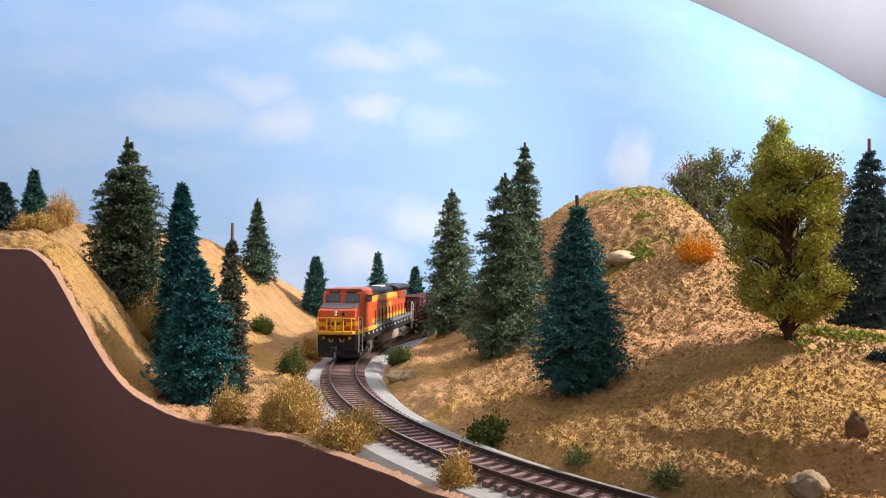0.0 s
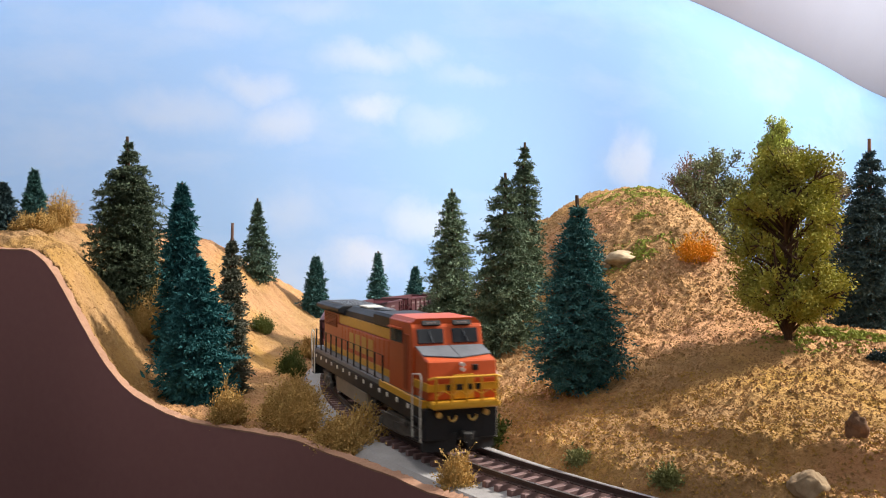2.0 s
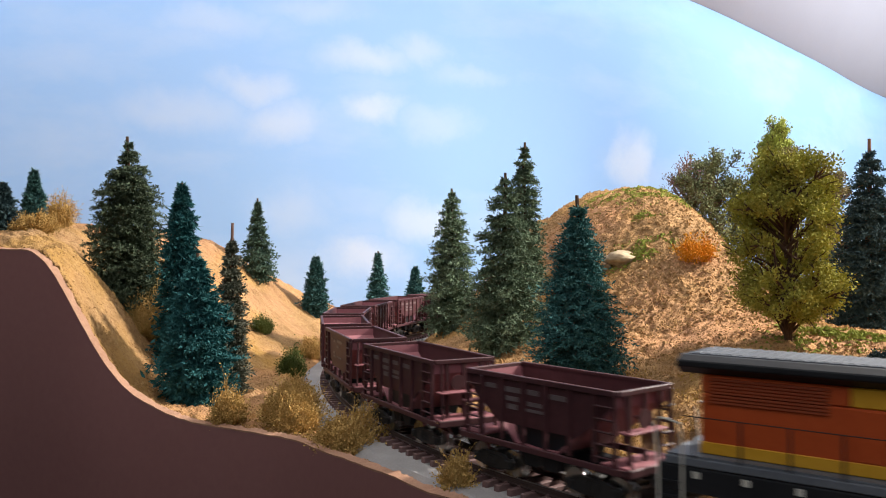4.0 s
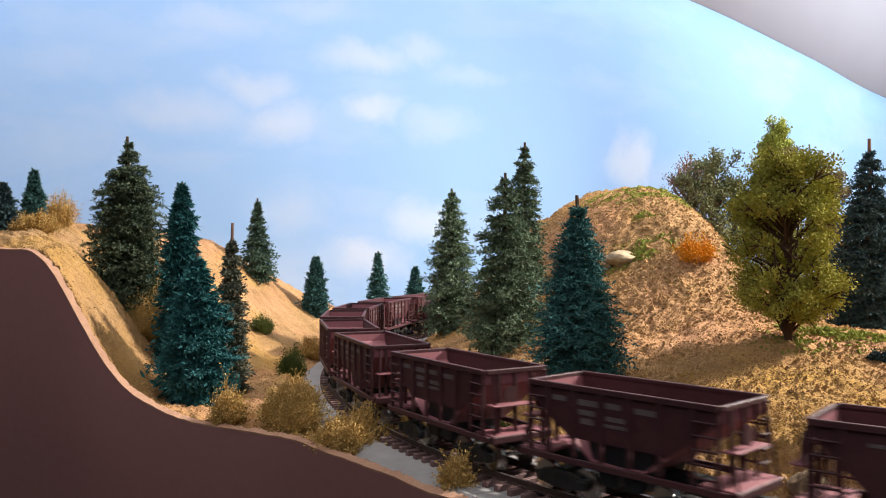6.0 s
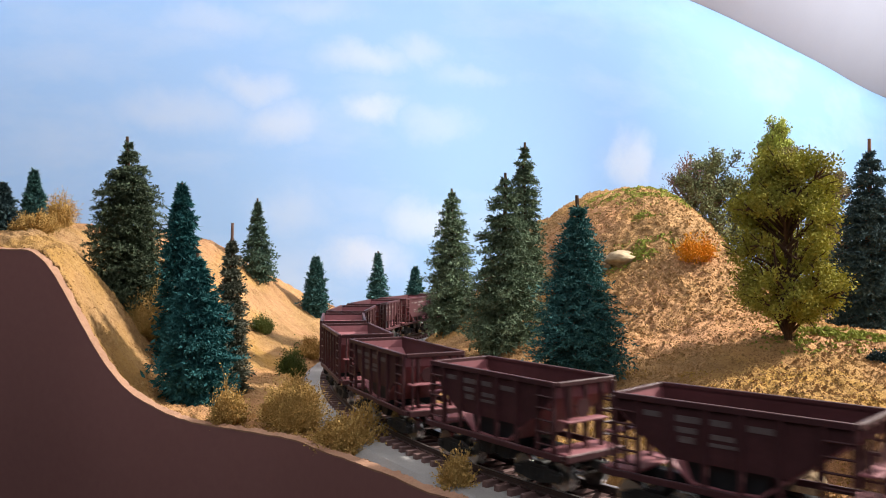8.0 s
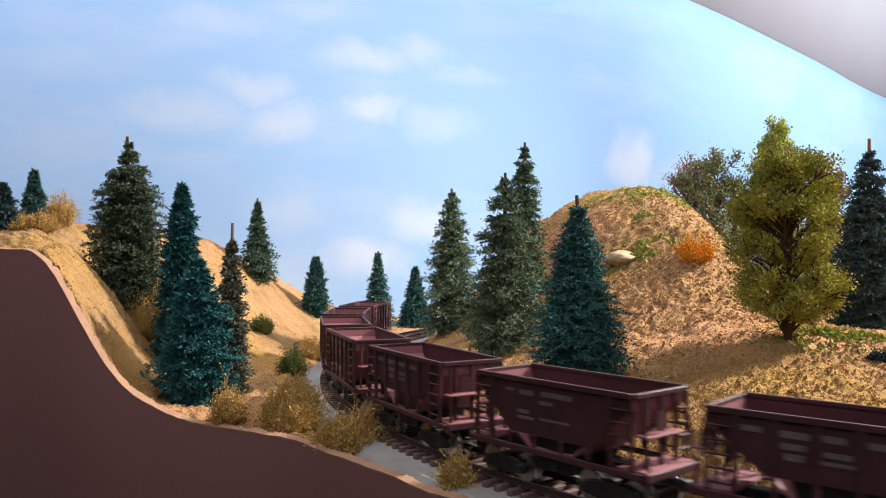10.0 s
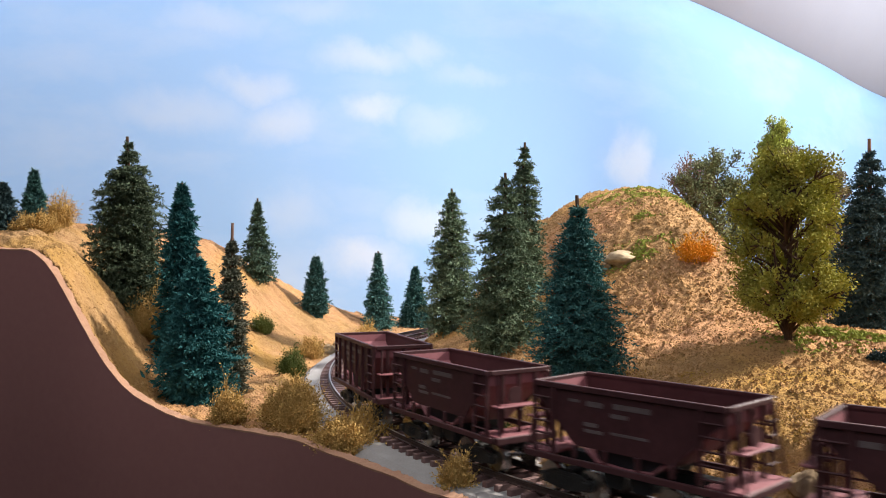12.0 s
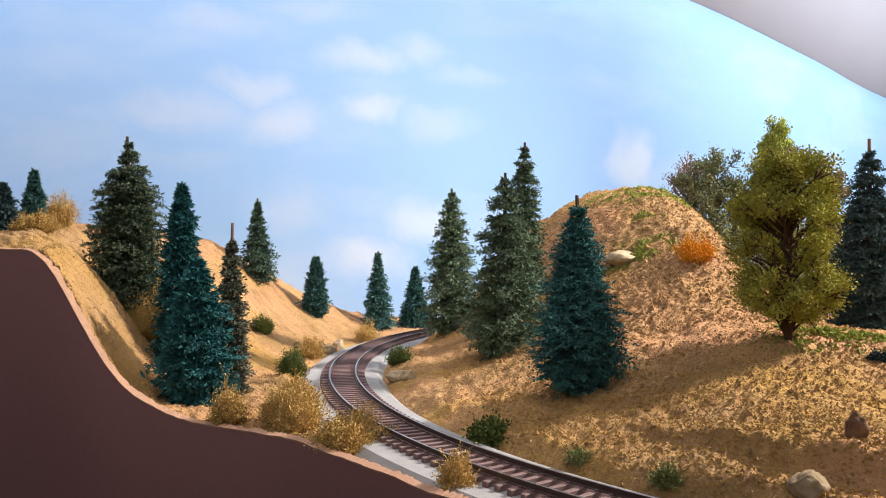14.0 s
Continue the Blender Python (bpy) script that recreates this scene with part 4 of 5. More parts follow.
# ---- the train ----
ORANGE = material("loco_orange_paint", (0.46, 0.066, 0.014), (0.58, 0.096, 0.022), 0.42, 500, 40, 0.03)
DULL_RED = material("loco_dull_red_grille", (0.26, 0.045, 0.014), (0.38, 0.07, 0.02), 0.6, 900, 60, 0.3)
YELLOW = material("loco_yellow_paint", (0.62, 0.30, 0.018), (0.76, 0.40, 0.035), 0.42, 500, 40, 0.03)
BLACK = material("loco_black_paint", (0.006, 0.0065, 0.008), (0.018, 0.019, 0.023), 0.55, 500, 60, 0.05)
LETTER_GOLD = material("gold_lettering_paint", (0.50, 0.25, 0.045), (0.62, 0.34, 0.075), 0.45, 600, 60, 0.03)
GREY_TOP = material("grey_roof_paint", (0.10, 0.11, 0.13), (0.17, 0.18, 0.20), 0.5, 500, 60, 0.05)
LOCO_TRUCK = material("dusty_grey_truck", (0.045, 0.04, 0.036), (0.14, 0.12, 0.10), 0.65, 500, 60, 0.2)
TAN = material("dusty_tank_paint", (0.20, 0.155, 0.11), (0.34, 0.27, 0.19), 0.7, 500, 50, 0.1)
TRUCKS = material("dark_truck_casting", (0.008, 0.008, 0.008), (0.028, 0.025, 0.024), 0.6, 500, 60, 0.2)
STEEL = material("wheel_steel", (0.35, 0.34, 0.34), (0.55, 0.54, 0.53), 0.25, 700, 60, 0.03, metal=1.0)
IVORY = material("white_rail_paint", (0.62, 0.58, 0.50), (0.76, 0.72, 0.64), 0.5, 500, 50, 0.03)
GOLD = material("gold_lamp_ring", (0.65, 0.42, 0.12), (0.80, 0.56, 0.20), 0.3, 500, 50, 0.02, metal=0.6)
GLASS = material("dark_cab_glass", (0.020, 0.022, 0.026), (0.045, 0.048, 0.055), 0.16, 200, 40, 0.0, spec=0.6)
LENS = material("headlight_lens", (0.75, 0.68, 0.62), (0.85, 0.80, 0.76), 0.2, 200, 40, 0.0)
# one car maroon twice: darkened for shaded sides, lightened for lit slopes and platforms
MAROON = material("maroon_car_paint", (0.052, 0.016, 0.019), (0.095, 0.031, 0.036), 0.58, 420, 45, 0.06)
LIT_MAROON = material("lit_maroon_hopper_paint", (0.26, 0.090, 0.105), (0.38, 0.150, 0.170), 0.65, 420, 45, 0.08)
LETTER = material("worn_white_lettering", (0.10, 0.07, 0.07), (0.22, 0.17, 0.17), 0.6, 900, 120, 0.0)


def cyl(bm, centre, r, length, axis="Y", sides=16, r2=None):
    out = bmesh.ops.create_cone(bm, cap_ends=True, segments=sides, radius1=r, radius2=r if r2 is None else r2, depth=length)
    turn = {"Y": pose(0, 0, 0, 90), "X": pose(0, 0, 0, 0, 90), "Z": Matrix.Identity(4)}[axis]
    bmesh.ops.transform(bm, matrix=Matrix.Translation(centre) @ turn, verts=out["verts"])


def wheelset(parent, x, r, wide=0.0165):
    bm = bmesh.new()
    for side in (-1, 1):
        cyl(bm, (x, side * wide / 2, r), r, 0.0024, sides=20)
        cyl(bm, (x, side * (wide / 2 - 0.0014), r), r + 0.0007, 0.0006, sides=20)
        cyl(bm, (x, side * (wide / 2 + 0.0012), r), r * 0.35, 0.0012, sides=10)
    cyl(bm, (x, 0, r), 0.0009, wide, sides=8)
    part("wheelset", bm, STEEL, parent, "bright steel wheels on an axle")


def truck(parent, x, base, r, half, mat, loco=False):
    """A swivelling bogie: bolster, two cast side frames, wheelsets."""
    bm = bmesh.new()
    box(bm, -0.0022, 0.0022, -half, half, r * 0.9, r * 0.9 + 0.0045, 0.0003)
    bogie = part("truck", bm, mat, parent, "swivelling bogie with cast side frames")
    bogie.matrix_basis = pose(x, 0, 0)
    for side in (-1, 1):
        e = base / 2
        h = r + (0.0055 if loco else 0.003)
        line = [(-e - 0.0028, r + 0.0012), (-e - 0.0018, r - 0.0016), (-e + 0.0022, r - 0.0018), (-e * 0.45, r - 0.0026), (e * 0.45, r - 0.0026), (e - 0.0022, r - 0.0018),
                (e + 0.0018, r - 0.0016), (e + 0.0028, r + 0.0012), (e * 0.5, h), (-e * 0.5, h)]
        y = side * half
        part("side_frame", prism(line, y - 0.0008, y + 0.0008, 0.0002), mat, bogie)
        bm = bmesh.new()
        for k in (-1, 1):
            box(bm, k * e - 0.0014, k * e + 0.0014, y - 0.0016, y + 0.0016, r - 0.0014, r + 0.0014, 0.0003)
        for k in (-0.0018, 0.0, 0.0018):
            cyl(bm, (k, y + side * 0.0006, r + 0.0004), 0.0008, 0.0030, "Z", 8)
        if loco:
            cyl(bm, (e * 0.55, y + side * 0.0012, r + 0.003), 0.0013, 0.005, "X", 10)
            box(bm, -e, e, y - 0.0003, y + side * 0.0014, r + 0.0035, r + 0.0043)
        part("spring_gear", bm, mat, bogie)
    for k in (-1, 1):
        wheelset(bogie, k * base / 2, r)
    return bogie


def coupler(parent, x, way):
    bm = bmesh.new()
    box(bm, min(x, x + way * 0.0055), max(x, x + way * 0.0055), -0.0011, 0.0011, 0.0082, 0.0108, 0.0003)
    box(bm, min(x + way * 0.0045, x + way * 0.0072), max(x + way * 0.0045, x + way * 0.0072), -0.0022, 0.0016, 0.0078, 0.0112, 0.0005)
    part("coupler", bm, TRUCKS, parent, "dark knuckle coupler")


def locomotive():
    loco = empty("locomotive", pose(0, 0, 0), "orange, yellow and black model diesel locomotive hauling ore cars", "locomotive")
    # underframe and walkways
    part("underframe", boxed(-0.094, 0.1035, -0.0153, 0.0153, 0.0125, 0.0196, 0.0004), BLACK, loco, "black underframe side sill")
    part("walkway", boxed(-0.0945, 0.0498, -0.0155, 0.0155, 0.0198, 0.0222, 0.0003), GREY_TOP, loco, "dusty grey walkway edge")
    part("front_sill", boxed(0.0500, 0.1045, -0.0155, 0.0155, 0.0192, 0.0224, 0.0003), YELLOW, loco, "yellow stripe along the cab sill")
    part("hood_stripe", boxed(-0.0858, 0.0664, -0.01085, 0.01085, 0.0229, 0.0262, 0.0002), YELLOW, loco, "yellow stripe along the hood foot")
    part("deck", boxed(-0.094, 0.1035, -0.0148, 0.0148, 0.0223, 0.0228), GREY_TOP, loco)
    for side in (-1, 1):
        for k in range(14):
            x = -0.086 + k * 0.0136
            part("sill_marker", boxed(x, x + 0.0018, side * 0.0156 - 0.0003, side * 0.0156 + 0.0003, 0.0168, 0.0186, 0.0001), IVORY, loco, "small white sill marker")
    # long hood
    part("hood", boxed(-0.0855, 0.0665, -0.0105, 0.0105, 0.0228, 0.0397, 0.0004), ORANGE, loco, "orange engine hood")
    part("hood_band", boxed(-0.047, 0.0665, -0.0106, 0.0106, 0.0398, 0.0450, 0.0004), YELLOW, loco, "yellow upper hood band")
    part("hood_rear", boxed(-0.0855, -0.0472, -0.0106, 0.0106, 0.0398, 0.0450, 0.0004), ORANGE, loco)
    bm = bmesh.new()
    for k in range(8):
        z = 0.0372 + k * 0.0009
        for side in (-1, 1):
            box(bm, -0.083, -0.052, side * 0.0108 - 0.0003, side * 0.0108 + 0.0003, z, z + 0.0006)
    part("grille", bm, DULL_RED, loco, "dull red radiator grille")
    roof = [(-0.0105, 0.0451), (0.0105, 0.0451), (0.0100, 0.0480), (0.0062, 0.0500), (-0.0062, 0.0500), (-0.0100, 0.0480)]
    bm = bmesh.new()
    a = [bm.verts.new((-0.034, y, z)) for y, z in roof]
    b = [bm.verts.new((0.024, y, z)) for y, z in roof]
    bm.faces.new(a)
    bm.faces.new(b[::-1])
    for i in range(6):
        bm.faces.new((a[i], b[i], b[(i + 1) % 6], a[(i + 1) % 6]))
    part("hood_roof", bm, BLACK, loco, "black hood roof")
    part("inverter_box", boxed(0.0242, 0.0663, -0.0112, 0.0112, 0.0445, 0.0512, 0.0012), BLACK, loco, "tall black equipment box behind the cab")
    wing = [(-0.0105, 0.0450), (0.0105, 0.0450), (0.0142, 0.0472), (0.0142, 0.0488), (0.0110, 0.0502), (-0.0110, 0.0502), (-0.0142, 0.0488), (-0.0142, 0.0472)]
    bm = bmesh.new()
    a = [bm.verts.new((-0.0915, y, z)) for y, z in wing]
    b = [bm.verts.new((-0.0340, y, z)) for y, z in wing]
    bm.faces.new(a)
    bm.faces.new(b[::-1])
    for i in range(8):
        bm.faces.new((a[i], b[i], b[(i + 1) % 8], a[(i + 1) % 8]))
    bmesh.ops.bevel(bm, geom=list(bm.edges), offset=0.0003, segments=1, affect="EDGES", profile=0.5)
    radiator = part("radiator_housing", bm, BLACK, loco, "wide overhanging black radiator housing")
    bm = bmesh.new()
    box(bm, -0.089, -0.037, -0.0095, 0.0095, 0.0501, 0.0505)
    for k in range(16):
        box(bm, -0.088 + k * 0.0031, -0.0868 + k * 0.0031, -0.009, 0.009, 0.0504, 0.0508)
    part("radiator_screen", bm, GREY_TOP, radiator, "grey radiator intake screen")
    # the hatch's pale colour stands for light falling on its top
    bm = bmesh.new()
    box(bm, -0.026, -0.010, -0.0045, 0.0045, 0.0499, 0.0512, 0.0004)
    part("exhaust_hatch", bm, IVORY, loco, "exhaust hatch, painted pale as if lit from above")
    bm = bmesh.new()
    for x in (0.000, 0.012):
        cyl(bm, (x, 0, 0.0505), 0.0038, 0.0014, "Z", 18)
    part("fan_hatch", bm, GREY_TOP, loco)
    # doors on the hood sides
    for side in (-1, 1):
        for k in range(15):
            x = -0.046 + k * 0.0074
            part("hood_door", boxed(x, x + 0.0068, side * 0.01065 - 0.0002, side * 0.01065 + 0.0002, 0.0265, 0.0392, 0.0001), ORANGE, loco)
        # name along the hood as four plain yellow blocks
        for k in range(4):
            x = -0.0215 + k * 0.0125
            y = side * 0.0111
            bm = boxed(x, x + 0.0086, y - 0.0001, y + 0.0001, 0.0288, 0.0372)
            part("lettering_block", bm, LETTER_GOLD, loco, "plain yellow lettering block")
    # cab
    outline = [(0.0668, 0.0226), (0.0962, 0.0226), (0.0962, 0.0414), (0.0940, 0.0495), (0.0922, 0.0512), (0.0668, 0.0512)]
    cab = part("cab", prism(outline, -0.0152, 0.0152, 0.0004), ORANGE, loco, "orange wide cab")
    top = [(-0.0150, 0.0505), (0.0150, 0.0505), (0.0128, 0.0526), (-0.0128, 0.0526)]
    bm = bmesh.new()
    a = [bm.verts.new((0.0662, y, z)) for y, z in top]
    b = [bm.verts.new((0.0932, y, z)) for y, z in top]
    bm.faces.new(a)
    bm.faces.new(b[::-1])
    for i in range(4):
        bm.faces.new((a[i], b[i], b[(i + 1) % 4], a[(i + 1) % 4]))
    part("cab_roof", bm, ORANGE, cab)
    for side in (-1, 1):
        y = side * 0.0153
        for x0, x1 in ((0.0695, 0.0765), (0.0772, 0.0842)):
            part("side_window", boxed(x0, x1, y - 0.0003, y + 0.0003, 0.0418, 0.0472, 0.0002), GLASS, cab, "dark cab side window")
        part("sun_shade", boxed(0.0688, 0.0850, min(y, y + side * 0.0016), max(y, y + side * 0.0016), 0.0476, 0.0482), ORANGE, cab)
        part("cab_door", boxed(0.0862, 0.0912, y - 0.0003, y + 0.0003, 0.0240, 0.0462, 0.0002), DULL_RED, cab)
        # windscreen halves on the raked front
        rake = Matrix.Translation((0.0952, side * 0.0074, 0.0456)) @ pose(0, 0, 0, 0, -15, 0)
        bm = bmesh.new()
        box(bm, -0.0003, 0.0004, -0.0056, 0.0056, -0.0030, 0.0030, 0.0003, rake)
        pane = part("windscreen", bm, GLASS, cab, "dark windscreen pane")
        bm = bmesh.new()
        box(bm, 0.0004, 0.0007, -0.0001, 0.0001, -0.0028, 0.0022, 0.0, rake @ pose(0, 0, 0, 20, 0, 0))
        part("wiper", bm, GREY_TOP, pane)
        board = Matrix.Translation((0.0937, side * 0.0066, 0.0506)) @ pose(0, 0, 0, 0, -32, 0)
        bm = bmesh.new()
        box(bm, -0.0002, 0.0006, -0.0040, 0.0040, -0.0011, 0.0011, 0.0002, board)
        plate = part("number_board", bm, BLACK, cab, "black number board")
        for k in (-1, 0, 1):
            bm = bmesh.new()
            box(bm, 0.0006, 0.0007, k * 0.0016 - 0.0004, k * 0.0016 + 0.0004, -0.0004, 0.0004, 0.0, board)
            part("number_bar", bm, LETTER, plate)
    # nose
    outline = [(0.0962, 0.0226), (0.1072, 0.0226), (0.1078, 0.0300), (0.1068, 0.0376), (0.0962, 0.0416)]
    nose = part("nose", prism(outline, -0.0143, 0.0143, 0.0005), ORANGE, loco, "blunt orange nose")
    for side in (-1, 1):
        bm = bmesh.new()
        vs = [bm.verts.new(p) for p in ((0.0966, side * 0.0142, 0.0416), (0.1034, side * 0.0142, 0.0391), (0.1056, side * 0.0002, 0.0383), (0.0966, side * 0.0002, 0.0416))]
        lift = [bm.verts.new((v.co.x, v.co.y, v.co.z + 0.0004)) for v in vs]
        bm.faces.new(vs)
        bm.faces.new(lift[::-1])
        for i in range(4):
            bm.faces.new((vs[i], lift[i], lift[(i + 1) % 4], vs[(i + 1) % 4]))
        part("glare_panel", bm, GREY_TOP, nose, "grey anti-glare panel")
        part("nose_stripe", boxed(0.0955, 0.1080, side * 0.0145 - 0.0003, side * 0.0145 + 0.0003, 0.0262, 0.0293), YELLOW, nose, "yellow nose stripe")
        part("nose_band", boxed(0.1077, 0.1081, min(side * 0.0045, side * 0.0142), max(side * 0.0045, side * 0.0142), 0.0262, 0.0290), YELLOW, nose)
    part("emblem", prism([(0.1078, 0.0232), (0.1084, 0.0232), (0.1084, 0.0325), (0.1078, 0.0325)], -0.0042, 0.0042, 0.0001), YELLOW, nose, "yellow emblem panel")
    for k in range(4):
        y = -0.0072 + k * 0.0040
        part("emblem_block", boxed(0.1084, 0.1087, y, y + 0.0026, 0.0266, 0.0288), BLACK, nose, "plain dark emblem block")
    bm = bmesh.new()
    for z in (0.0343, 0.0362):
        cyl(bm, (0.1076, -0.0004, z), 0.0008, 0.0022, "X", 12)
    part("headlight", bm, LENS, nose, "paired white headlight")
    part("nose_hatch", boxed(0.1068, 0.1079, 0.0040, 0.0062, 0.0338, 0.0360, 0.0002), BLACK, nose)
    # pilot, plough, steps
    part("pilot", boxed(0.0990, 0.1065, -0.0150, 0.0150, 0.0070, 0.0194, 0.0006), BLACK, loco, "black front pilot")
    bm = bmesh.new()
    for side in (-1, 1):
        vs = [(0.1065, side * 0.0025, 0.0025), (0.1040, side * 0.0150, 0.0025), (0.1040, side * 0.0150, 0.0105), (0.1075, side * 0.0025, 0.0100)]
        q = [bm.verts.new(v) for v in vs]
        w = [bm.verts.new((x - 0.0012, y, z)) for x, y, z in vs]
        bm.faces.new(q)
        bm.faces.new(w[::-1])
        for i in range(4):
            bm.faces.new((q[i], w[i], w[(i + 1) % 4], q[(i + 1) % 4]))
    part("plough", bm, BLACK, loco, "black snow plough")
    part("anticlimber", boxed(0.1045, 0.1115, -0.0138, 0.0138, 0.0199, 0.0226, 0.0006), YELLOW, loco, "yellow anticlimber shelf")
    for side in (-1, 1):
        bm = bmesh.new()
        ring = [(0.1072, side * 0.0042 + 0.0016 * math.sin(u), 0.0166 - 0.0020 * math.cos(u) * (1 if math.cos(u) > 0 else 0.35)) for u in np.linspace(-1.7, 1.7, 11)]
        rod(bm, ring, 0.00045, 6)
        part("hose", bm, GOLD, loco, "looped pale brake hose")
        bm = bmesh.new()
        cyl(bm, (0.1068, side * 0.0098, 0.0172), 0.0012, 0.0018, "X", 12)
        part("ditch_light", bm, GOLD, loco, "gold-rimmed ditch light")
        for end, x in ((1, 0.1010), (-1, -0.0925)):
            for k in range(3):
                z = 0.0062 + k * 0.0042
                part("step", boxed(x - 0.0032, x + 0.0032, min(side * 0.0128, side * 0.0160), max(side * 0.0128, side * 0.0160), z, z + 0.0007), BLACK, loco)
            rail = [(x + end * 0.0034, side * 0.0158, 0.0065), (x + end * 0.0034, side * 0.0160, 0.0200), (x + end * 0.0046, side * 0.0160, 0.0305), (x + end * 0.0030, side * 0.0158, 0.0325)]
            part("grab_rail", rods([rail], 0.00033), IVORY, loco, "white corner grab rail")
            rail = [(x - end * 0.0036, side * 0.0158, 0.0065), (x - end * 0.0036, side * 0.0160, 0.0230), (x - end * 0.0030, side * 0.0160, 0.0315), (x + end * 0.0028, side * 0.0158, 0.0325)]
            part("grab_rail", rods([rail], 0.00033), IVORY, loco, "white corner grab rail")
        posts = [-0.086 + k * 0.0128 for k in range(12)]
        for x in posts:
            part("stanchion", rods([[(x, side * 0.0152, 0.0222), (x, side * 0.0152, 0.0336)]], 0.00042, 5), BLACK, loco)
        part("handrail", rods([[(x, side * 0.0152, 0.0336) for x in (-0.089, -0.05, 0.0, 0.055)]], 0.00016, 5), BLACK, loco, "thin dark handrail")
    for k in range(5):
        y = -0.0124 + k * 0.0062
        part("front_stanchion", rods([[(0.1112, y, 0.0222), (0.1112, y, 0.0318)]], 0.0005, 5), YELLOW, loco, "yellow front rail post")
    part("front_rail", rods([[(0.1095, -0.0150, 0.0312), (0.1112, -0.0124, 0.0320), (0.1112, 0.0124, 0.0320), (0.1095, 0.0150, 0.0312)]], 0.0005), YELLOW, loco, "yellow front handrail")
    part("front_chain", rods([[(0.1113, -0.0124 + 0.0031 * k, 0.0262 + (0.0008 if k % 2 else -0.0012)) for k in range(9)]], 0.0003, 5), YELLOW, loco)
    part("rear_pilot", boxed(-0.0965, -0.0905, -0.0150, 0.0150, 0.0060, 0.0200, 0.0005), BLACK, loco)
    tank = [(-0.033, 0.0048), (0.024, 0.0048), (0.0265, 0.0070), (0.0265, 0.0124), (-0.0355, 0.0124), (-0.0355, 0.0070)]
    part("fuel_tank", prism(tank, -0.0150, 0.0150, 0.0005), TAN, loco, "dusty tan fuel tank")
    for side in (-1, 1):
        for x, ln in ((0.033, 0.009), (-0.043, 0.008)):
            bm = bmesh.new()
            cyl(bm, (x, side * 0.0115, 0.0098), 0.0019, ln, "X", 12)
            part("air_tank", bm, TRUCKS, loco)
    truck(loco, 0.068, 0.031, 0.0056, 0.0134, LOCO_TRUCK, True)
    truck(loco, -0.063, 0.031, 0.0056, 0.0134, LOCO_TRUCK, True)
    coupler(loco, 0.1065, 1)
    coupler(loco, -0.0965, -1)
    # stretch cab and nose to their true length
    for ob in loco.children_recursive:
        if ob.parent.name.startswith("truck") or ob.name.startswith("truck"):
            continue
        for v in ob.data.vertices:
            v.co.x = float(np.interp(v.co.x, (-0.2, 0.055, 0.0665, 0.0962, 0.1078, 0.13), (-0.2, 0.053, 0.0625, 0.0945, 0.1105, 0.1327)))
    return loco


RIM, HALF_L, HALF_W = 0.0369, 0.0343, 0.0146


def hopper_shell(flat):
    """Thin-walled open body with sloped ends, as one mesh."""
    bm = bmesh.new()
    low = 0.0178 if flat else 0.0200
    for side in (-1, 1):
        y0, y1 = side * (HALF_W - 0.0016), side * (HALF_W - 0.0009)
        out = [(-HALF_L + 0.0006, RIM - 0.001), (-HALF_L + 0.0006, 0.0330), (-0.0270, 0.0265), (-0.0180, low), (0.0180, low), (0.0270, 0.0265), (HALF_L - 0.0006, 0.0330), (HALF_L - 0.0006, RIM - 0.001)]
        a = [bm.verts.new((x, y0, z)) for x, z in out]
        b = [bm.verts.new((x, y1, z)) for x, z in out]
        bm.faces.new(a)
        bm.faces.new(b[::-1])
        for i in range(8):
            bm.faces.new((a[i], b[i], b[(i + 1) % 8], a[(i + 1) % 8]))
    return bm


def slope_sheet(end):
    """The sloped end floor of a hopper, from the rim down to the doors."""
    bm = bmesh.new()
    w = HALF_W - 0.0016
    for p, q in (((HALF_L - 0.0008, RIM - 0.0015), (HALF_L - 0.0012, 0.0318)), ((HALF_L - 0.0012, 0.0318), (0.0095, 0.0138)), ((0.0095, 0.0138), (0.0, 0.0132))):
        vs = [bm.verts.new((end * x, y, z)) for x, z in (p, q) for y in (-w, w)]
        dn = [bm.verts.new((v.co.x + end * 0.0004, v.co.y, v.co.z - 0.0005)) for v in vs]
        bm.faces.new((vs[0], vs[1], vs[3], vs[2]))
        bm.faces.new((dn[2], dn[3], dn[1], dn[0]))
        for i, j in ((0, 1), (1, 3), (3, 2), (2, 0)):
            bm.faces.new((vs[i], dn[i], dn[j], vs[j]))
    return bm


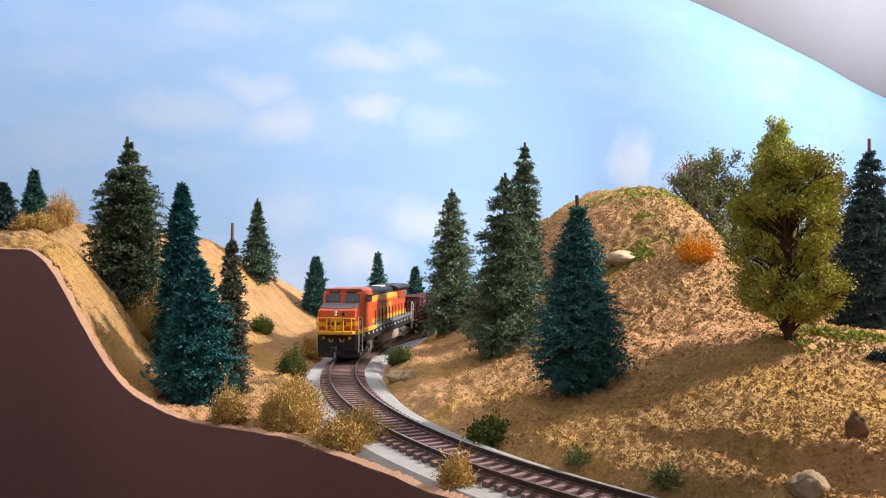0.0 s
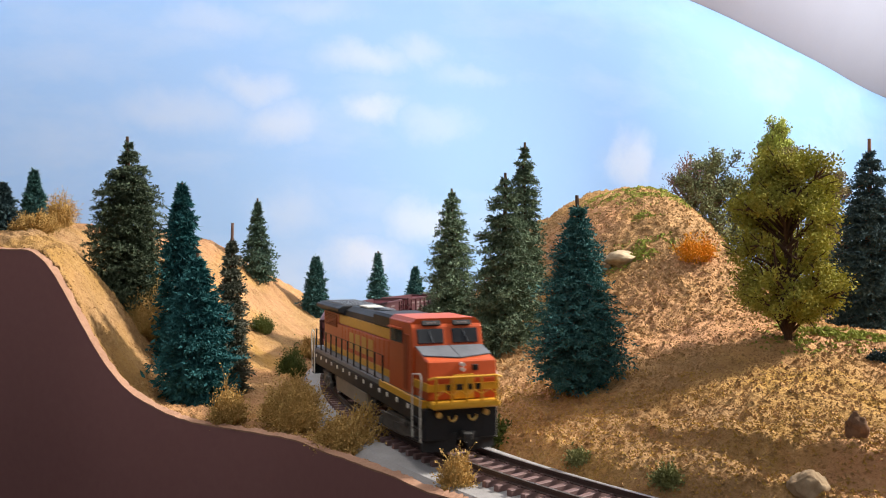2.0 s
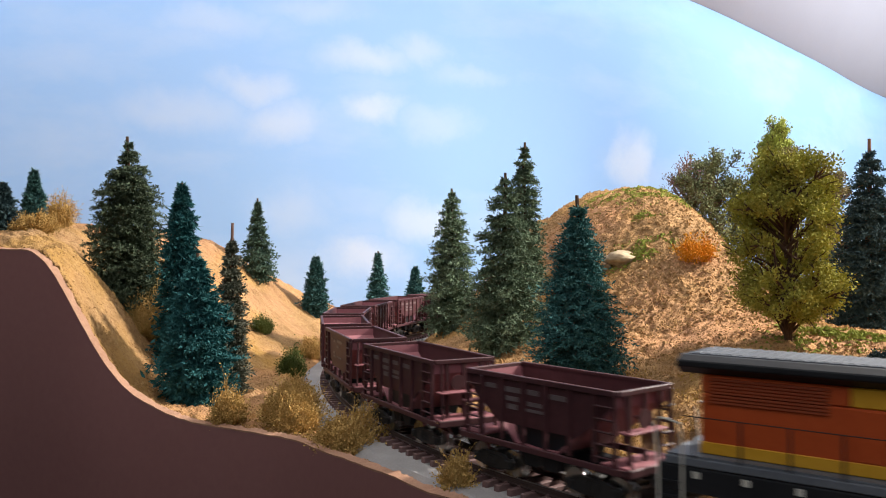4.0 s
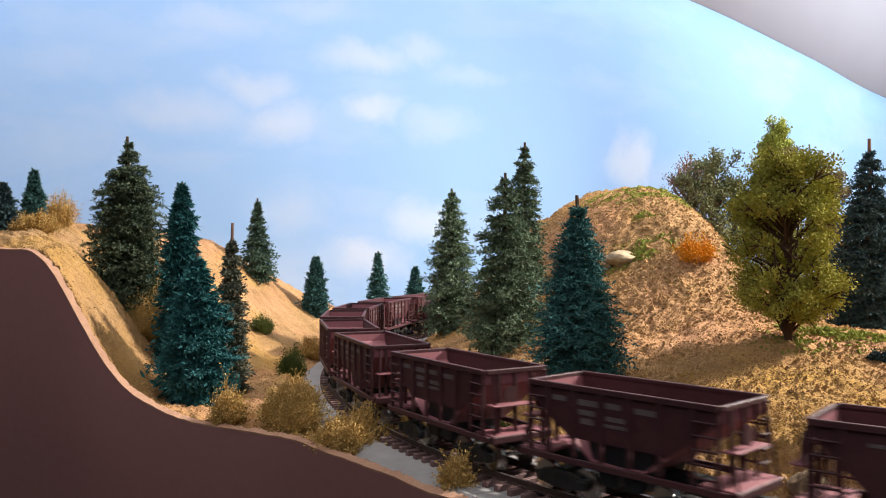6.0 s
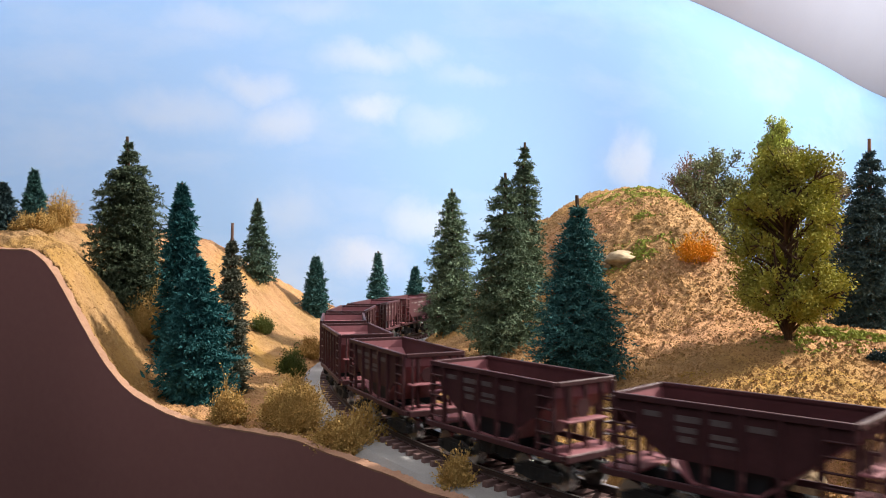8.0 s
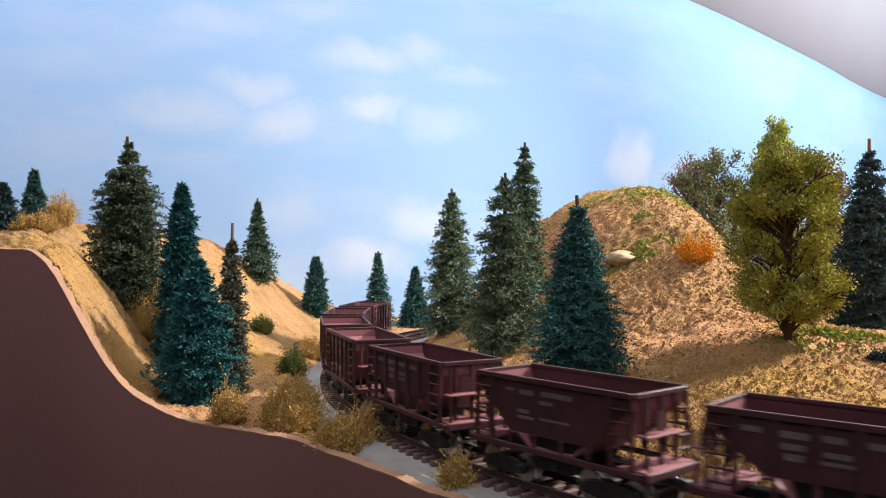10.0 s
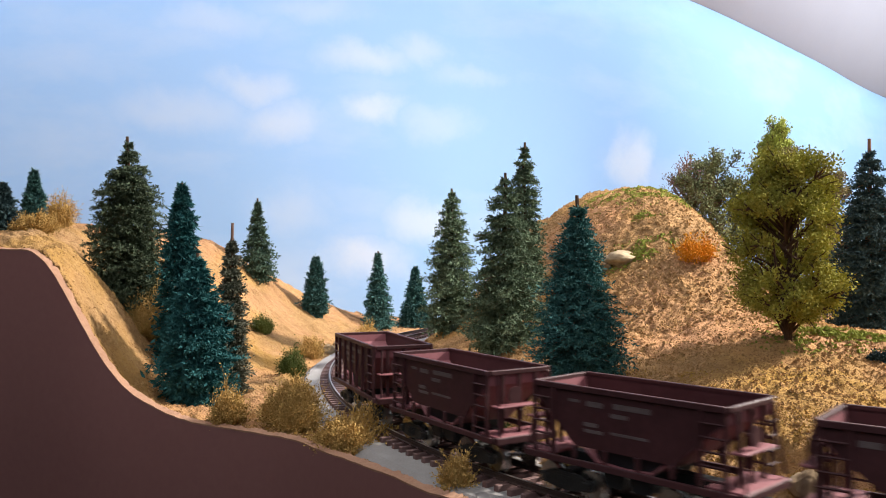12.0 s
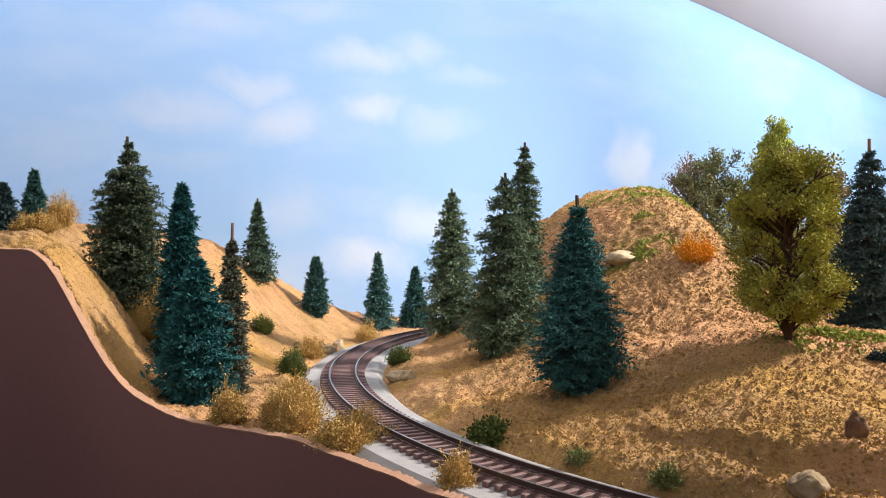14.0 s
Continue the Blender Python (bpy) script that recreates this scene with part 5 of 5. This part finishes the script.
def ore_car(flat, label):
    car = empty("ore_car", pose(0, 0, 0), label, "ore car", "ore cars of the train")
    body = part("hopper_body", hopper_shell(flat), MAROON, car, "maroon hopper side sheets")
    for end in (-1, 1):
        part("slope_sheet", slope_sheet(end), LIT_MAROON, body, "maroon sloped hopper inside, lightened as if lit")
    bm = bmesh.new()
    for side in (-1, 1):
        y = side * (HALF_W - 0.0007)
        box(bm, -HALF_L, HALF_L, y - 0.0009, y + 0.0007, RIM - 0.0018, RIM, 0.0002)
    for end in (-1, 1):
        box(bm, end * HALF_L - 0.0007, end * HALF_L + 0.0007, -HALF_W + 0.0016, HALF_W - 0.0016, RIM - 0.0018, RIM - 0.0001, 0.0002)
    part("rim", bm, MAROON, body, "raised maroon top rim")
    for side in (-1, 1):
        y = side * (HALF_W - 0.0006)
        part("side_sill", boxed(-HALF_L - 0.003, HALF_L + 0.003, y - 0.0009, y + 0.0004, 0.0116, 0.0136, 0.0002), MAROON, car)
        posts = (-0.0262, 0.0262) if flat else (-0.0262, -0.0157, -0.0052, 0.0052, 0.0157, 0.0262)
        for x in posts:
            part("side_post", boxed(x - 0.0007, x + 0.0007, y - 0.0008, y + 0.0006, 0.0140, RIM - 0.0017, 0.0002), MAROON, car)
        if flat:
            for x in (-0.0175, -0.006, 0.006, 0.0175):
                part("side_strut", boxed(x - 0.0007, x + 0.0007, y - 0.0008, y + 0.0004, 0.0140, 0.0180, 0.0002), MAROON, car)
        for x in (-HALF_L + 0.0004, HALF_L - 0.0004):
            part("corner_post", boxed(x - 0.0006, x + 0.0006, y - 0.0007, y + 0.0006, 0.0112, RIM - 0.0016, 0.0002), MAROON, car)
        for end in (-1, 1):
            for k in range(5):
                z = 0.0162 + k * 0.0039
                x0, x1 = sorted((end * 0.0268, end * (HALF_L - 0.0004)))
                part("ladder_rung", rods([[(x0, y + side * 0.0007, z), (x1, y + side * 0.0007, z)]], 0.00035, 5), MAROON, car)
        # lettering as plain worn bars
        yb = side * (HALF_W - 0.0008)
        if flat:
            bars = ((-0.020, 0.0315, 0.004, 0.0009), (-0.013, 0.0308, 0.006, 0.0016), (-0.003, 0.0312, 0.013, 0.0016), (-0.004, 0.0284, 0.006, 0.0013), (-0.014, 0.0245, 0.005, 0.0012), (-0.014, 0.0226, 0.007, 0.0010), (-0.004, 0.0232, 0.013, 0.0008))
        else:
            bars = ((-0.0245, 0.0312, 0.0055, 0.0016), (-0.0143, 0.0308, 0.0075, 0.0018), (-0.0038, 0.0310, 0.0055, 0.0017), (0.0068, 0.0308, 0.0072, 0.0017),
                    (-0.0142, 0.0278, 0.0064, 0.0016), (-0.0132, 0.0250, 0.0048, 0.0018), (-0.0036, 0.0272, 0.0068, 0.0014), (-0.0042, 0.0252, 0.0080, 0.0010))
        for x, z, w, h in bars:
            x0, x1 = (x, x + w) if side < 0 else (-x - w, -x)
            part("lettering_bar", boxed(x0, x1, yb - 0.00012, yb + 0.00012, z, z + h), LETTER, car, "worn pale lettering bar")
    part("centre_sill", boxed(-HALF_L - 0.003, HALF_L + 0.003, -0.0024, 0.0024, 0.0088, 0.0128, 0.0003), BLACK, car)
    # black here paints in the shade on the bay's slopes
    bay = [(-0.0125, 0.0195), (-0.0075, 0.0062), (-0.0020, 0.0062), (0.0, 0.0120), (0.0020, 0.0062), (0.0075, 0.0062), (0.0125, 0.0195)]
    part("discharge_bay", prism(bay, -HALF_W + 0.0035, HALF_W - 0.0035, 0.0002), BLACK, car, "discharge hopper bay, blackened as if in shade")
    for end in (-1, 1):
        x = end * HALF_L
        # platform and brake step take the lightened maroon, as surfaces in the light
        part("end_platform", boxed(min(x - end * 0.007, x + end * 0.0050), max(x - end * 0.007, x + end * 0.0050), -0.0128, 0.0128, 0.0130, 0.0139, 0.0002), LIT_MAROON, car)
        part("end_beam", boxed(min(x + end * 0.0034, x + end * 0.0052), max(x + end * 0.0034, x + end * 0.0052), -HALF_W + 0.001, HALF_W - 0.001, 0.0112, 0.0138, 0.0003), MAROON, car)
        part("brake_step", boxed(min(x, x + end * 0.0045), max(x, x + end * 0.0045), -0.0125, 0.0060, 0.0238, 0.0245, 0.0002), LIT_MAROON, car)
        for y in (-0.0075, 0.0, 0.0075):
            part("end_post", boxed(x - 0.0006, x + 0.0006, y - 0.0007, y + 0.0007, 0.0138, RIM - 0.0017, 0.0002), MAROON, car)
        for k in range(4):
            z = 0.0175 + k * 0.0042
            part("ladder_rung", rods([[(x + end * 0.0008, 0.0080, z), (x + end * 0.0008, 0.0138, z)]], 0.00035, 5), MAROON, car)
        bm = bmesh.new()
        cyl(bm, (x + end * 0.0034, -0.0045, 0.0282), 0.0030, 0.0005, "X", 16)
        cyl(bm, (x + end * 0.0018, -0.0045, 0.0282), 0.0006, 0.0034, "X", 8)
        part("brake_wheel", bm, MAROON, car, "maroon hand brake wheel")
        for side in (-1, 1):
            brace = [(x + end * 0.0042, side * 0.0118, 0.0140), (x + end * 0.0010, side * 0.0105, RIM - 0.002)]
            part("end_brace", rods([brace], 0.0005, 5), MAROON, car)
        coupler(car, x + end * 0.0030, end)
        truck(car, end * 0.0226, 0.0172, 0.0048, 0.0110, TRUCKS)
    return car


PITCH, COUNT = 0.0895, 16
# place of the last car on the track, by time
TIMES = (0.0, 3.0, 5.5, 8.0, 10.5, 11.5, 12.5, 14.0)
LAST = (2.1999, 1.7529, 1.3775, 0.9995, 0.6275, 0.4785, 0.3310, 0.1105)
RIBBED_LABEL = "maroon ribbed open-top ore car with an empty hopper"
FLAT_LABEL = "maroon smooth-sided open-top ore car, empty and weathered"
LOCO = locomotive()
RIBBED, FLAT = ore_car(False, RIBBED_LABEL), ore_car(True, FLAT_LABEL)
CARS = []
for i in range(COUNT):
    if i == 0:
        CARS.append(RIBBED)
    elif i == 2:
        CARS.append(FLAT)
    else:
        CARS.append(copy_thing(FLAT if i in (10, 13, 14) else RIBBED, pose(0, 0, 0)))


def car_place(i, t):
    return float(np.interp(t, TIMES, LAST)) - (COUNT - 1 - i) * PITCH


def ride(thing, place, half, step):
    """Carries a vehicle along the track on its two bogies, which turn with the rails."""
    bogies = [c for c in thing.children if c.name.startswith("truck")]
    n = int(round(14 / step))
    rows, turns = [], [[] for _ in bogies]
    for i in range(n + 1):
        t = i * step
        s = place(t)
        x0, y0, _ = on_track(s - half)
        x1, y1, _ = on_track(s + half)
        yaw = math.degrees(math.atan2(y0 - y1, x0 - x1))
        rows.append((t, pose((x0 + x1) / 2, (y0 + y1) / 2, 0, 0, 0, yaw)))
        for c, line in zip(bogies, turns):
            at = c.matrix_basis.translation.x
            heading = math.degrees(on_track(s - at)[2]) + 180
            line.append((t, pose(at, 0, 0, 0, 0, (heading - yaw + 180) % 360 - 180)))
    walk(thing, rows)
    for c, line in zip(bogies, turns):
        walk(c, line)


def motions():
    ride(LOCO, lambda t: car_place(0, t) - 0.0447 - 0.100, 0.065, 0.25)
    for i, car in enumerate(CARS):
        ride(car, lambda t: car_place(i, t), 0.0226, 0.25)


motions()
